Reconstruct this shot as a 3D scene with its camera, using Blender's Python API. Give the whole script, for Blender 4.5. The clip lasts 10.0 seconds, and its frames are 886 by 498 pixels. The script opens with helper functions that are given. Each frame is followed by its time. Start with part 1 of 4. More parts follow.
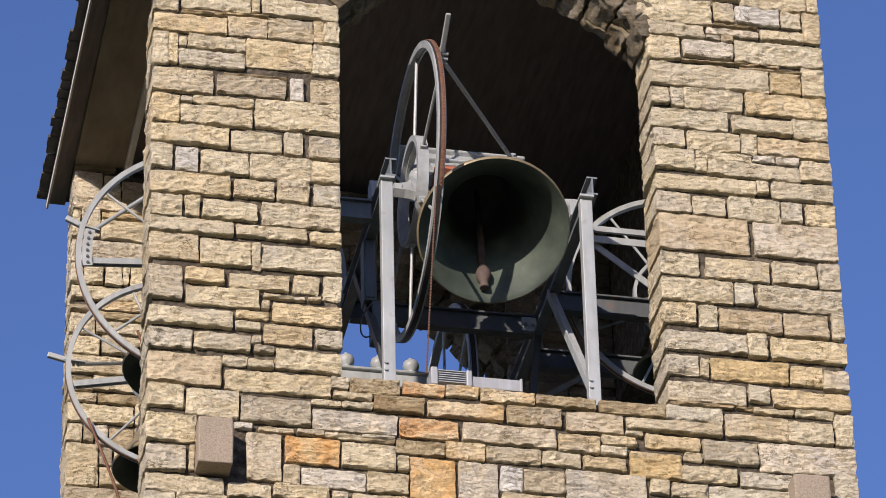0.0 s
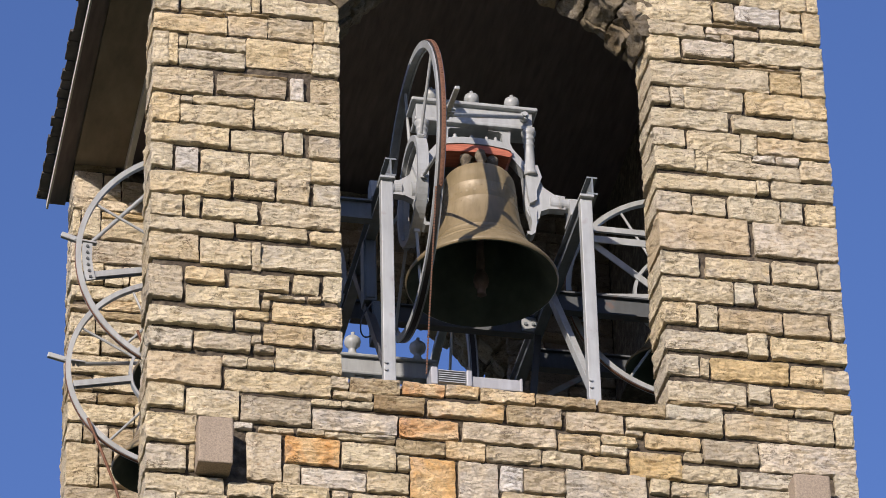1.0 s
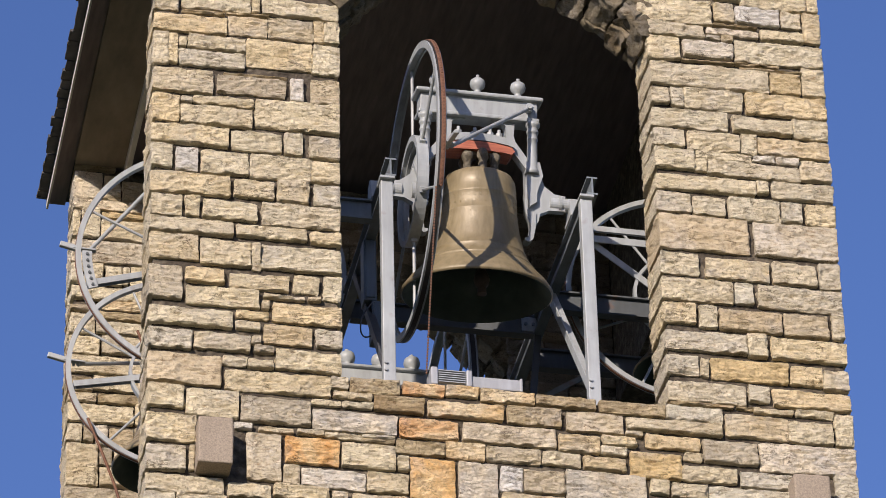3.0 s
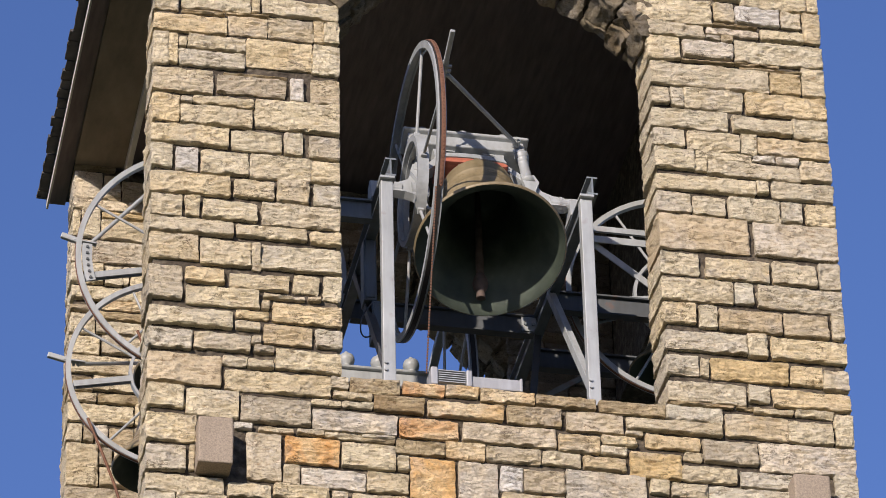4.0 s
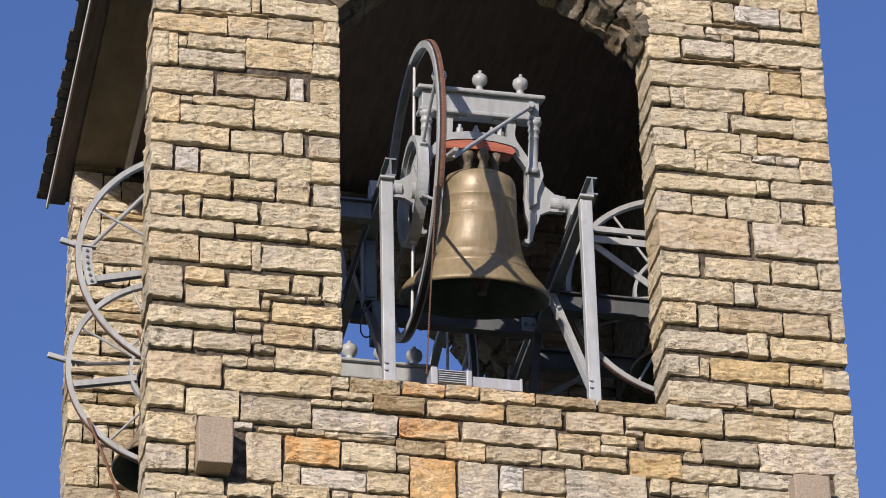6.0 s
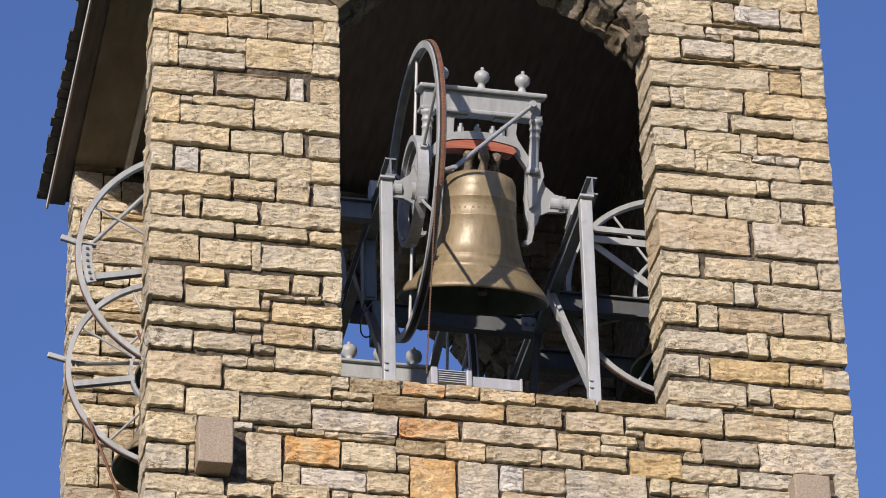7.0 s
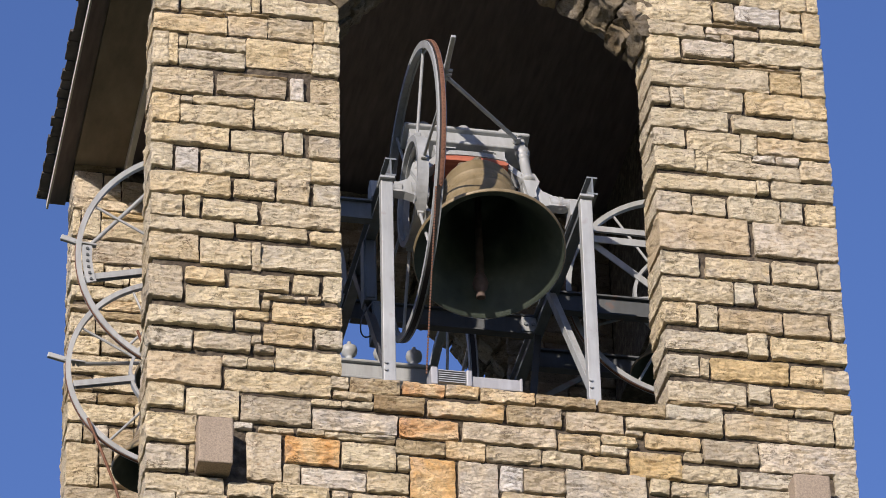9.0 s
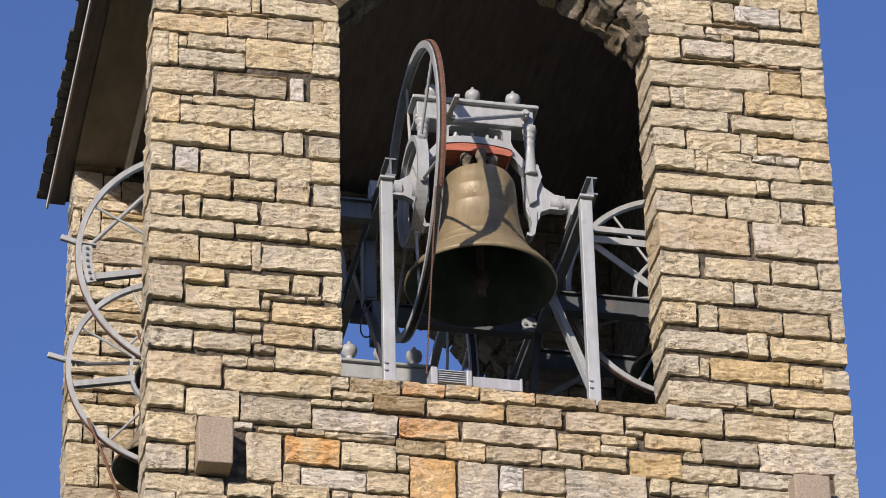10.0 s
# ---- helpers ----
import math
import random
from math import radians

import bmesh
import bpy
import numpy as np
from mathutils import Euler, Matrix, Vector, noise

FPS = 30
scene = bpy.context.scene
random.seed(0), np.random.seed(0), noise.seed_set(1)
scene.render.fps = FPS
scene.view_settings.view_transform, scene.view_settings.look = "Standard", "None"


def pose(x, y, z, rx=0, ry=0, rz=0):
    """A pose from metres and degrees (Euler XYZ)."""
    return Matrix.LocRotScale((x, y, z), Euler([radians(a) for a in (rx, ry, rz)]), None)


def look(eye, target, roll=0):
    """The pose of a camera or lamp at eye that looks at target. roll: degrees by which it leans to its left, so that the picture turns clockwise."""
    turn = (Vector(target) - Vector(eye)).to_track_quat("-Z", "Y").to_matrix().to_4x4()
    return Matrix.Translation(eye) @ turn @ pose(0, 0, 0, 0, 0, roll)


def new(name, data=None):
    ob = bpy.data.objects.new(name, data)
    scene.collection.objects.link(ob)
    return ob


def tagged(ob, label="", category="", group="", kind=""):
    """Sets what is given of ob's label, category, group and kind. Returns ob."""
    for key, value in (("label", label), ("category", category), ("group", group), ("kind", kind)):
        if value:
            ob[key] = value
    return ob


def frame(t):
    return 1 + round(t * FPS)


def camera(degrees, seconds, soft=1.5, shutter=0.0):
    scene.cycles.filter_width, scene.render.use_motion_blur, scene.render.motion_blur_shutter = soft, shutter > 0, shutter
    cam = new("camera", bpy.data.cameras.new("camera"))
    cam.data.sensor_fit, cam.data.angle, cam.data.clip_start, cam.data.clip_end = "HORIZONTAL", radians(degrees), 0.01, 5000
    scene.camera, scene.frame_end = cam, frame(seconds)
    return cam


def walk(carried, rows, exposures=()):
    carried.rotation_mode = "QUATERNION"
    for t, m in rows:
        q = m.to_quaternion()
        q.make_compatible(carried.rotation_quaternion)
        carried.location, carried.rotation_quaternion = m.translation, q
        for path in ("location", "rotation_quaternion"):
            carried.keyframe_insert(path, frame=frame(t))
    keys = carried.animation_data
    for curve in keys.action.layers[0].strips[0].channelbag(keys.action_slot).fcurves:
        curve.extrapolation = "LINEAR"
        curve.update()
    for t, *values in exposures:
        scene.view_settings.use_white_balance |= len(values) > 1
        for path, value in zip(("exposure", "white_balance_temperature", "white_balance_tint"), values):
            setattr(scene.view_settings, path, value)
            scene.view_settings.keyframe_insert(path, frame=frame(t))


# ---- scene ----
SUN_LEFT, SUN_UP = 35.0, 18.5     # degrees: sun left of the wall's normal, and above the horizon
SUN, SKY, EXPOSURE = 4.9, 0.131, 0.25
# one telephoto camera on a tripod in the square below
EYE = Vector((-5.595, -26.780, 1.600))
AIM = Vector((0.0, 0.0, 20.053))
cam = camera(11.335, 10.0, soft=0.8)
STILL = look(EYE, AIM, -1.437)
walk(cam, [(0.0, STILL), (10.0, STILL)], [(0.0, EXPOSURE, 6500, 17), (10.0, EXPOSURE, 6500, 17)])

# ---- light: a low sun over the viewer's left shoulder, clear sky ----
world = bpy.data.worlds.new("sky")
scene.world = world
world.use_nodes = True
wn = world.node_tree.nodes
sky = wn.new("ShaderNodeTexSky")
sky.sky_type = "NISHITA"
sky.sun_disc = False
sky.sun_elevation = radians(SUN_UP)
sky.sun_rotation = radians(180 + SUN_LEFT)
sky.air_density, sky.dust_density, sky.ozone_density = 1.0, 0.4, 7.0
wn["Background"].inputs["Strength"].default_value = SKY
haze = wn.new("ShaderNodeMix")             # slightly violet evening air
haze.data_type, haze.blend_type = "RGBA", "MULTIPLY"
haze.inputs[0].default_value = 1.0
haze.inputs[7].default_value = (1.22, 0.98, 1.04, 1.0)
world.node_tree.links.new(sky.outputs[0], haze.inputs[6])
world.node_tree.links.new(haze.outputs[2], wn["Background"].inputs["Color"])
sun_data = bpy.data.lights.new("sun", "SUN")
sun_data.energy, sun_data.angle, sun_data.color = SUN, radians(0.5), (1.0, 0.905, 0.775)
sun = new("sun", sun_data)
ray = Vector((math.sin(radians(SUN_LEFT)) * math.cos(radians(SUN_UP)),
              math.cos(radians(SUN_LEFT)) * math.cos(radians(SUN_UP)), -math.sin(radians(SUN_UP))))
sun.matrix_world = look(Vector((0, 0, 40)) - ray * 30, Vector((0, 0, 40)))


# ---- materials ----
class Mat:
    """A node material with a few shorthands."""

    def __init__(self, name, rough=0.8, metal=0.0):
        self.m = bpy.data.materials.new(name)
        self.m.use_nodes = True
        self.n, self.l = self.m.node_tree.nodes, self.m.node_tree.links
        self.b = self.n["Principled BSDF"]
        self.b.inputs["Roughness"].default_value = rough
        self.b.inputs["Metallic"].default_value = metal
        self.co = self.n.new("ShaderNodeTexCoord").outputs["Object"]

    def node(self, kind, **sockets):
        nd = self.n.new("ShaderNode" + kind)
        for k, v in sockets.items():
            key = k.replace("_", " ")
            if isinstance(v, bpy.types.NodeSocket):
                self.l.new(v, nd.inputs[key])
            else:
                nd.inputs[key].default_value = v
        return nd

    def stretch(self, sx, sy, sz, shift=None):
        nd = self.n.new("ShaderNodeMapping")
        nd.inputs["Scale"].default_value = (sx, sy, sz)
        self.l.new(self.co, nd.inputs["Vector"])
        if shift is not None:
            self.l.new(shift, nd.inputs["Location"])
        return nd.outputs[0]

    def noise(self, scale, detail=4.0, vec=None, rough=0.55):
        nd = self.node("TexNoise", Scale=scale, Detail=detail, Roughness=rough)
        self.l.new(vec if vec is not None else self.co, nd.inputs["Vector"])
        return nd.outputs["Fac"]

    def ramp(self, fac, stops):
        nd = self.n.new("ShaderNodeValToRGB")
        el = nd.color_ramp.elements
        while len(el) < len(stops):
            el.new(0.5)
        for e, (p, c) in zip(el, stops):
            e.position = p
            e.color = (*c, 1) if len(c) == 3 else c
        self.l.new(fac, nd.inputs[0])
        return nd.outputs[0]

    def mix(self, fac, a, b, how="MIX"):
        nd = self.n.new("ShaderNodeMix")
        nd.data_type, nd.blend_type = "RGBA", how
        for s, v in ((nd.inputs[0], fac), (nd.inputs[6], a), (nd.inputs[7], b)):
            if isinstance(v, bpy.types.NodeSocket):
                self.l.new(v, s)
            else:
                s.default_value = v if isinstance(v, float) else (*v, 1)
        return nd.outputs[2]

    def colour(self, sock):
        self.l.new(sock, self.b.inputs["Base Color"])
        return self

    def rough(self, sock):
        self.l.new(sock, self.b.inputs["Roughness"])
        return self

    def bump(self, height, strength=0.5, dist=0.01):
        nd = self.node("Bump", Strength=strength, Distance=dist, Height=height)
        self.l.new(nd.outputs[0], self.b.inputs["Normal"])
        return self


def painted(name, low, high, rough=0.45, rust=0.0):
    m = Mat(name, rough)
    c = m.ramp(m.noise(3.0), [(0.3, low), (0.7, high)])
    if rust:
        spots = m.ramp(m.noise(9.0, 8.0), [(0.62, (0, 0, 0)), (0.72, (rust, rust, rust))])
        c = m.mix(spots, c, (0.16, 0.07, 0.035))
    streak = m.ramp(m.noise(2.0, 6.0, m.stretch(9, 9, 1.2)), [(0.36, (0.80, 0.80, 0.78)), (0.60, (1, 1, 1))])
    c = m.mix(0.8, c, streak, "MULTIPLY")
    m.colour(c).bump(m.noise(60.0, 3.0), 0.15, 0.004)
    return m.m


def stone_material(name, stops, tint_spread=True, patch=None, relief=0.075):
    """Split gneiss: the tone changes from block to block, with bedding streaks and lichen."""
    m = Mat(name, 0.92)
    rnd = m.n.new("ShaderNodeObjectInfo").outputs["Random"] if tint_spread else m.n.new("ShaderNodeNewGeometry").outputs["Random Per Island"]
    shift = m.node("CombineXYZ", X=rnd, Y=rnd, Z=rnd)
    far = m.node("VectorMath")
    far.operation = "SCALE"
    m.l.new(shift.outputs[0], far.inputs[0])
    far.inputs["Scale"].default_value = 37.0
    vec = m.stretch(1, 1, 1, far.outputs[0])
    bed = m.stretch(2.6, 6, 7.5, far.outputs[0])
    base = m.ramp(rnd, stops)
    # warm and cool blocks side by side
    turn = m.node("Math")
    turn.operation = "MULTIPLY"
    m.l.new(rnd, turn.inputs[0])
    turn.inputs[1].default_value = 17.3
    part_of = m.node("Math")
    part_of.operation = "FRACT"
    m.l.new(turn.outputs[0], part_of.inputs[0])
    tint = m.ramp(part_of.outputs[0], [(0.0, (0.93, 0.95, 1.0)), (0.3, (0.98, 0.985, 1.0)), (0.65, (0.98, 0.97, 0.955)), (0.9, (1.0, 0.955, 0.88)), (1.0, (1.02, 0.94, 0.83))])
    base = m.mix(1.0, base, tint, "MULTIPLY")
    if patch:
        cover = m.ramp(m.noise(3.6, 5.0, vec), [(0.42, (0, 0, 0)), (0.60, (0.85, 0.85, 0.85))])
        base = m.mix(cover, base, patch)
    blot = m.ramp(m.noise(5.0, 5.0, vec), [(0.28, (0.86, 0.82, 0.75)), (0.5, (1, 1, 1)), (0.72, (1.07, 1.06, 1.03))])
    c = m.mix(1.0, base, blot, "MULTIPLY")
    # weathered patches: grey lichen film and brown dirt, each in its own places
    film = m.ramp(m.noise(2.4, 6.0, vec, 0.62), [(0.54, (0, 0, 0)), (0.70, (0.55, 0.55, 0.55))])
    c = m.mix(film, c, (0.56, 0.52, 0.455))
    brown = m.ramp(m.noise(4.2, 7.0, bed, 0.66), [(0.58, (0, 0, 0)), (0.72, (0.55, 0.55, 0.55))])
    c = m.mix(brown, c, (0.34, 0.25, 0.145))
    streaks = m.ramp(m.noise(3.4, 8.0, bed, 0.68), [(0.32, (0.52, 0.42, 0.30)), (0.42, (1, 1, 1)), (0.72, (1.08, 1.07, 1.05))])
    c = m.mix(0.8, c, streaks, "MULTIPLY")
    grain = m.ramp(m.noise(60.0, 5.0, vec, 0.65), [(0.30, (0.70, 0.66, 0.59)), (0.47, (1, 1, 1)), (0.7, (1.10, 1.10, 1.10))])
    c = m.mix(0.8, c, grain, "MULTIPLY")
    # fine dark fissures along the bedding, broken into short runs
    vein = m.ramp(m.noise(3.2, 6.0, bed, 0.62), [(0.480, (1, 1, 1)), (0.497, (0.22, 0.165, 0.10)), (0.503, (0.22, 0.165, 0.10)), (0.520, (1, 1, 1))])
    runs = m.ramp(m.noise(6.0, 3.0, vec), [(0.52, (0, 0, 0)), (0.63, (0.85, 0.85, 0.85))])
    c = m.mix(runs, c, m.mix(1.0, c, vein, "MULTIPLY"))
    pits = m.ramp(m.noise(46.0, 6.0, vec, 0.7), [(0.34, (0.40, 0.33, 0.25)), (0.42, (1, 1, 1))])
    c = m.mix(0.6, c, pits, "MULTIPLY")
    crack = m.noise(3.4, 9.0, bed, 0.68)
    rough = m.noise(34.0, 8.0, vec, 0.72)
    h = m.mix(0.55, crack, rough)
    h = m.mix(0.35, h, vein, "MULTIPLY")
    m.colour(c).bump(h, 1.0, relief)
    return m.m


CREAM = [(0.0, (0.579, 0.492, 0.343)), (0.15, (0.733, 0.632, 0.429)), (0.45, (0.801, 0.700, 0.478)), (0.7, (0.840, 0.729, 0.487)), (0.88, (0.714, 0.637, 0.468)), (1.0, (0.840, 0.758, 0.555))]
M_STONE = stone_material("split_stone", CREAM)
M_STONE_FAR = stone_material("split_stone_far", CREAM, False)
M_STONE_DARK = stone_material("brown_stone", [(0.0, (0.347, 0.273, 0.158)), (0.5, (0.441, 0.352, 0.210)), (1.0, (0.525, 0.420, 0.252))], True, (0.630, 0.514, 0.315))
# same stone as outside; the chamber's shade is put into its colour
M_STONE_SHADED = stone_material("shade_darkened_stone", [(0.0, (0.20, 0.172, 0.132)), (0.5, (0.29, 0.25, 0.19)), (1.0, (0.37, 0.32, 0.245))], False)
M_STONE_RUST = stone_material("iron_stained_stone", [(0.0, (0.82, 0.45, 0.15)), (0.5, (0.88, 0.53, 0.19)), (1.0, (0.86, 0.56, 0.24))], True, (0.88, 0.66, 0.36))
M_STONE_GREY = stone_material("grey_stone", [(0.0, (0.609, 0.546, 0.420)), (0.5, (0.678, 0.609, 0.483)), (1.0, (0.747, 0.667, 0.529))], True, (0.874, 0.759, 0.552))
M_STONE_PALE = stone_material("pale_stone", [(0.0, (0.778, 0.713, 0.594)), (0.5, (0.864, 0.810, 0.691)), (1.0, (0.821, 0.778, 0.670))])
M_STONE_OCHRE = stone_material("ochre_stone", [(0.0, (0.72, 0.51, 0.25)), (0.5, (0.82, 0.59, 0.30)), (1.0, (0.78, 0.58, 0.32))], True, (0.88, 0.74, 0.49))
M_STONE_YELLOW = stone_material("yellow_stone", [(0.0, (0.739, 0.538, 0.246)), (0.5, (0.784, 0.594, 0.302)), (1.0, (0.750, 0.594, 0.336))])
M_STONE_MIX = stone_material("rust_veined_stone", [(0.0, (0.76, 0.38, 0.15)), (0.5, (0.80, 0.45, 0.19)), (1.0, (0.72, 0.44, 0.21))], True, (0.84, 0.66, 0.40))
M_STONE_FLAT = stone_material("sawn_stone", [(0.0, (0.444, 0.386, 0.275)), (0.5, (0.489, 0.428, 0.308)), (1.0, (0.466, 0.409, 0.300))], relief=0.020)
# weathered stone, darkened further to give the shade under the arch
M_STONE_GREY2 = stone_material("weathered_shade_arch_stone", [(0.0, (0.21, 0.175, 0.115)), (0.5, (0.28, 0.235, 0.155)), (1.0, (0.35, 0.295, 0.20))], True, (0.17, 0.145, 0.095))

_m = Mat("mortar", 0.95)
_m.colour(_m.ramp(_m.noise(14.0, 6.0), [(0.3, (0.035, 0.027, 0.018)), (0.5, (0.075, 0.060, 0.041)), (0.7, (0.17, 0.142, 0.10))])).bump(_m.noise(38.0, 7.0), 1.0, 0.03)
M_MORTAR = _m.m
_m = Mat("rendered_block", 0.9)
_m.colour(_m.ramp(_m.noise(90.0, 5.0), [(0.3, (0.21, 0.17, 0.125)), (0.7, (0.36, 0.295, 0.22))])).bump(_m.noise(120.0, 4.0), 0.6, 0.01)
M_BLOCK = _m.m
M_PAINT = painted("grey_paint", (0.285, 0.302, 0.302), (0.362, 0.382, 0.380), 0.45, 0.25)
# rustier grey paint, darkened to give the shade on the inner frame
M_PAINT_DULL = painted("weathered_shade_grey_paint", (0.12, 0.14, 0.15), (0.18, 0.205, 0.22), 0.55, 0.5)
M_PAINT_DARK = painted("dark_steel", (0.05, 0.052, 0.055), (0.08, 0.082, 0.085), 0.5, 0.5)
# darker again: shade on inner cross girders put into the colour; also rivets
M_PAINT_SHADE_RIVET = painted("shade_and_rivet_grey_paint", (0.06, 0.067, 0.070), (0.095, 0.105, 0.11), 0.6, 0.4)
M_PLASTIC = painted("white_plastic", (0.29, 0.30, 0.31), (0.35, 0.36, 0.37), 0.45)
_m = Mat("greasy_black", 0.6)
_m.colour(_m.ramp(_m.noise(16.0, 5.0), [(0.3, (0.012, 0.010, 0.009)), (0.75, (0.035, 0.026, 0.02))])).bump(_m.noise(50.0, 4.0), 0.4, 0.004)
M_GREASE = _m.m
_m = Mat("red_wood", 0.7)
_m.colour(_m.ramp(_m.noise(6.0, 6.0, _m.stretch(1, 6, 10)), [(0.3, (0.26, 0.07, 0.04)), (0.7, (0.42, 0.13, 0.07))])).bump(_m.noise(20.0, 4.0, _m.stretch(1, 8, 8)), 0.4, 0.006)
M_REDWOOD = _m.m
_m = Mat("rust", 0.85)
_m.colour(_m.ramp(_m.noise(18.0, 6.0), [(0.25, (0.06, 0.028, 0.017)), (0.5, (0.145, 0.066, 0.036)), (0.8, (0.20, 0.105, 0.06))])).bump(_m.noise(80.0, 4.0), 0.5, 0.004)
M_RUST = _m.m
_m = Mat("bronze", 0.45, 0.12)
_c = _m.ramp(_m.noise(2.2, 6.0), [(0.3, (0.175, 0.136, 0.074)), (0.55, (0.232, 0.183, 0.102)), (0.8, (0.30, 0.245, 0.15))])
_c = _m.mix(1.0, _c, _m.ramp(_m.noise(3.0, 7.0, _m.stretch(9, 9, 0.9)), [(0.34, (0.80, 0.80, 0.76)), (0.58, (1, 1, 1))]), "MULTIPLY")
_m.colour(_c).rough(_m.ramp(_m.noise(7.0), [(0.3, (0.38,) * 3), (0.7, (0.58,) * 3)])).bump(_m.noise(35.0, 5.0), 0.25, 0.006)
M_BRONZE = _m.m
_m = Mat("weathered_bronze", 0.75)
_m.colour(_m.ramp(_m.noise(22.0, 6.0), [(0.3, (0.055, 0.045, 0.03)), (0.55, (0.12, 0.10, 0.065)), (0.75, (0.23, 0.20, 0.14))])).bump(_m.noise(45.0, 6.0), 0.9, 0.012)
M_CANON = _m.m
_m = Mat("green_bronze", 0.7, 0.1)
_c = _m.ramp(_m.noise(4.0, 6.0), [(0.3, (0.03, 0.042, 0.032)), (0.6, (0.065, 0.085, 0.062)), (0.85, (0.15, 0.165, 0.13))])
_m.colour(_c).bump(_m.noise(30.0, 5.0), 0.3, 0.005)
M_PATINA = _m.m
_m = Mat("dark_timber", 0.85)
_m.colour(_m.ramp(_m.noise(3.0, 6.0, _m.stretch(8, 1, 8)), [(0.3, (0.145, 0.112, 0.104)), (0.7, (0.22, 0.172, 0.160))])).bump(_m.noise(20.0, 4.0, _m.stretch(8, 1, 8)), 0.4, 0.006)
M_TIMBER = _m.m
_m = Mat("brown_concrete", 0.9)
_m.colour(_m.ramp(_m.noise(3.0, 7.0, _m.stretch(2, 0.7, 2)), [(0.3, (0.17, 0.13, 0.09)), (0.7, (0.30, 0.24, 0.17))])).bump(_m.noise(40.0, 5.0), 0.4, 0.006)
M_CONCRETE = _m.m
_m = Mat("pale_batten", 0.8)
_m.colour(_m.ramp(_m.noise(5.0, 6.0, _m.stretch(4, 1, 4)), [(0.3, (0.46, 0.43, 0.36)), (0.7, (0.62, 0.58, 0.50))]))
M_BATTEN = _m.m
_m = Mat("slate", 0.75)
_m.colour(_m.ramp(_m.noise(4.0, 5.0), [(0.3, (0.04, 0.037, 0.035)), (0.7, (0.09, 0.082, 0.075))])).bump(_m.noise(25.0, 6.0), 0.5, 0.01)
M_SLATE = _m.m
_m = Mat("grass", 0.95)
_m.colour(_m.ramp(_m.noise(0.5, 8.0), [(0.35, (0.035, 0.05, 0.022)), (0.65, (0.06, 0.075, 0.035))]))
M_GROUND = _m.m


# ---- mesh helpers ----
def thing(name, label, category, m=None, group="", kind=""):
    ob = new(name)
    ob.empty_display_size = 0.1
    if m is not None:
        ob.matrix_world = m
    return tagged(ob, label, category, group, kind)


def mesh(name, bm, material, smooth=False):
    me = bpy.data.meshes.new(name)
    bmesh.ops.recalc_face_normals(bm, faces=bm.faces)
    bm.to_mesh(me)
    bm.free()
    for mt in material if isinstance(material, (list, tuple)) else [material]:
        me.materials.append(mt)
    if smooth:
        for p in me.polygons:
            p.use_smooth = True
    return me


def part(name, bm, material, parent, label="", smooth=False):
    ob = new(name, mesh(name, bm, material, smooth))
    ob.parent = parent
    return tagged(ob, label)


def box(bm, x0, x1, y0, y1, z0, z1, bevel=0.0, m=None):
    c = Matrix.Translation(((x0 + x1) / 2, (y0 + y1) / 2, (z0 + z1) / 2)) @ Matrix.Diagonal((x1 - x0, y1 - y0, z1 - z0, 1))
    r = bmesh.ops.create_cube(bm, size=1.0, matrix=(m @ c) if m is not None else c)
    if bevel:
        es = {e for v in r["verts"] for e in v.link_edges}
        bmesh.ops.bevel(bm, geom=list(es), offset=bevel, segments=2, affect="EDGES", profile=0.5)
    return bm


def rod(bm, a, b, r, n=12, r2=None):
    a, b = Vector(a), Vector(b)
    d = b - a
    m = Matrix.Translation((a + b) / 2) @ d.to_track_quat("Z", "Y").to_matrix().to_4x4()
    bmesh.ops.create_cone(bm, cap_ends=True, segments=n, radius1=r, radius2=r if r2 is None else r2, depth=d.length, matrix=m)
    return bm


def bar(bm, a, b, w, h, bevel=0.004, up=(0, 0, 1)):
    """A flat bar from a to b; h lies along up."""
    a, b = Vector(a), Vector(b)
    d = (b - a).normalized()
    s = d.cross(Vector(up)).normalized()
    u = s.cross(d)
    m = Matrix((s, u, d)).transposed().to_4x4()
    m.translation = (a + b) / 2
    return box(bm, -w / 2, w / 2, -h / 2, h / 2, -(b - a).length / 2, (b - a).length / 2, bevel, m)


def ibeam(bm, a, b, h=0.18, w=0.10, t=0.014):
    """An I-girder whose top runs from a to b."""
    a, b = Vector(a), Vector(b)
    for dz, hh, ww in ((-t / 2, t, w), (-h / 2, h - 2 * t, t), (-h + t / 2, t, w)):
        bar(bm, a + Vector((0, 0, dz)), b + Vector((0, 0, dz)), ww, hh, 0.0)
    return bm


def lathe(bm, prof, n=48, m=None, cap=False):
    """Turns a profile of (radius, z) round z."""
    rows = []
    for r, z in prof:
        row = []
        for i in range(n):
            a = 2 * math.pi * i / n
            v = Vector((r * math.cos(a), r * math.sin(a), z))
            row.append(bm.verts.new(m @ v if m is not None else v))
        rows.append(row)
    for p, q in zip(rows, rows[1:]):
        for i in range(n):
            j = (i + 1) % n
            bm.faces.new((p[i], p[j], q[j], q[i]))
    if cap:
        bm.faces.new(rows[0])
        bm.faces.new(rows[-1])
    return bm


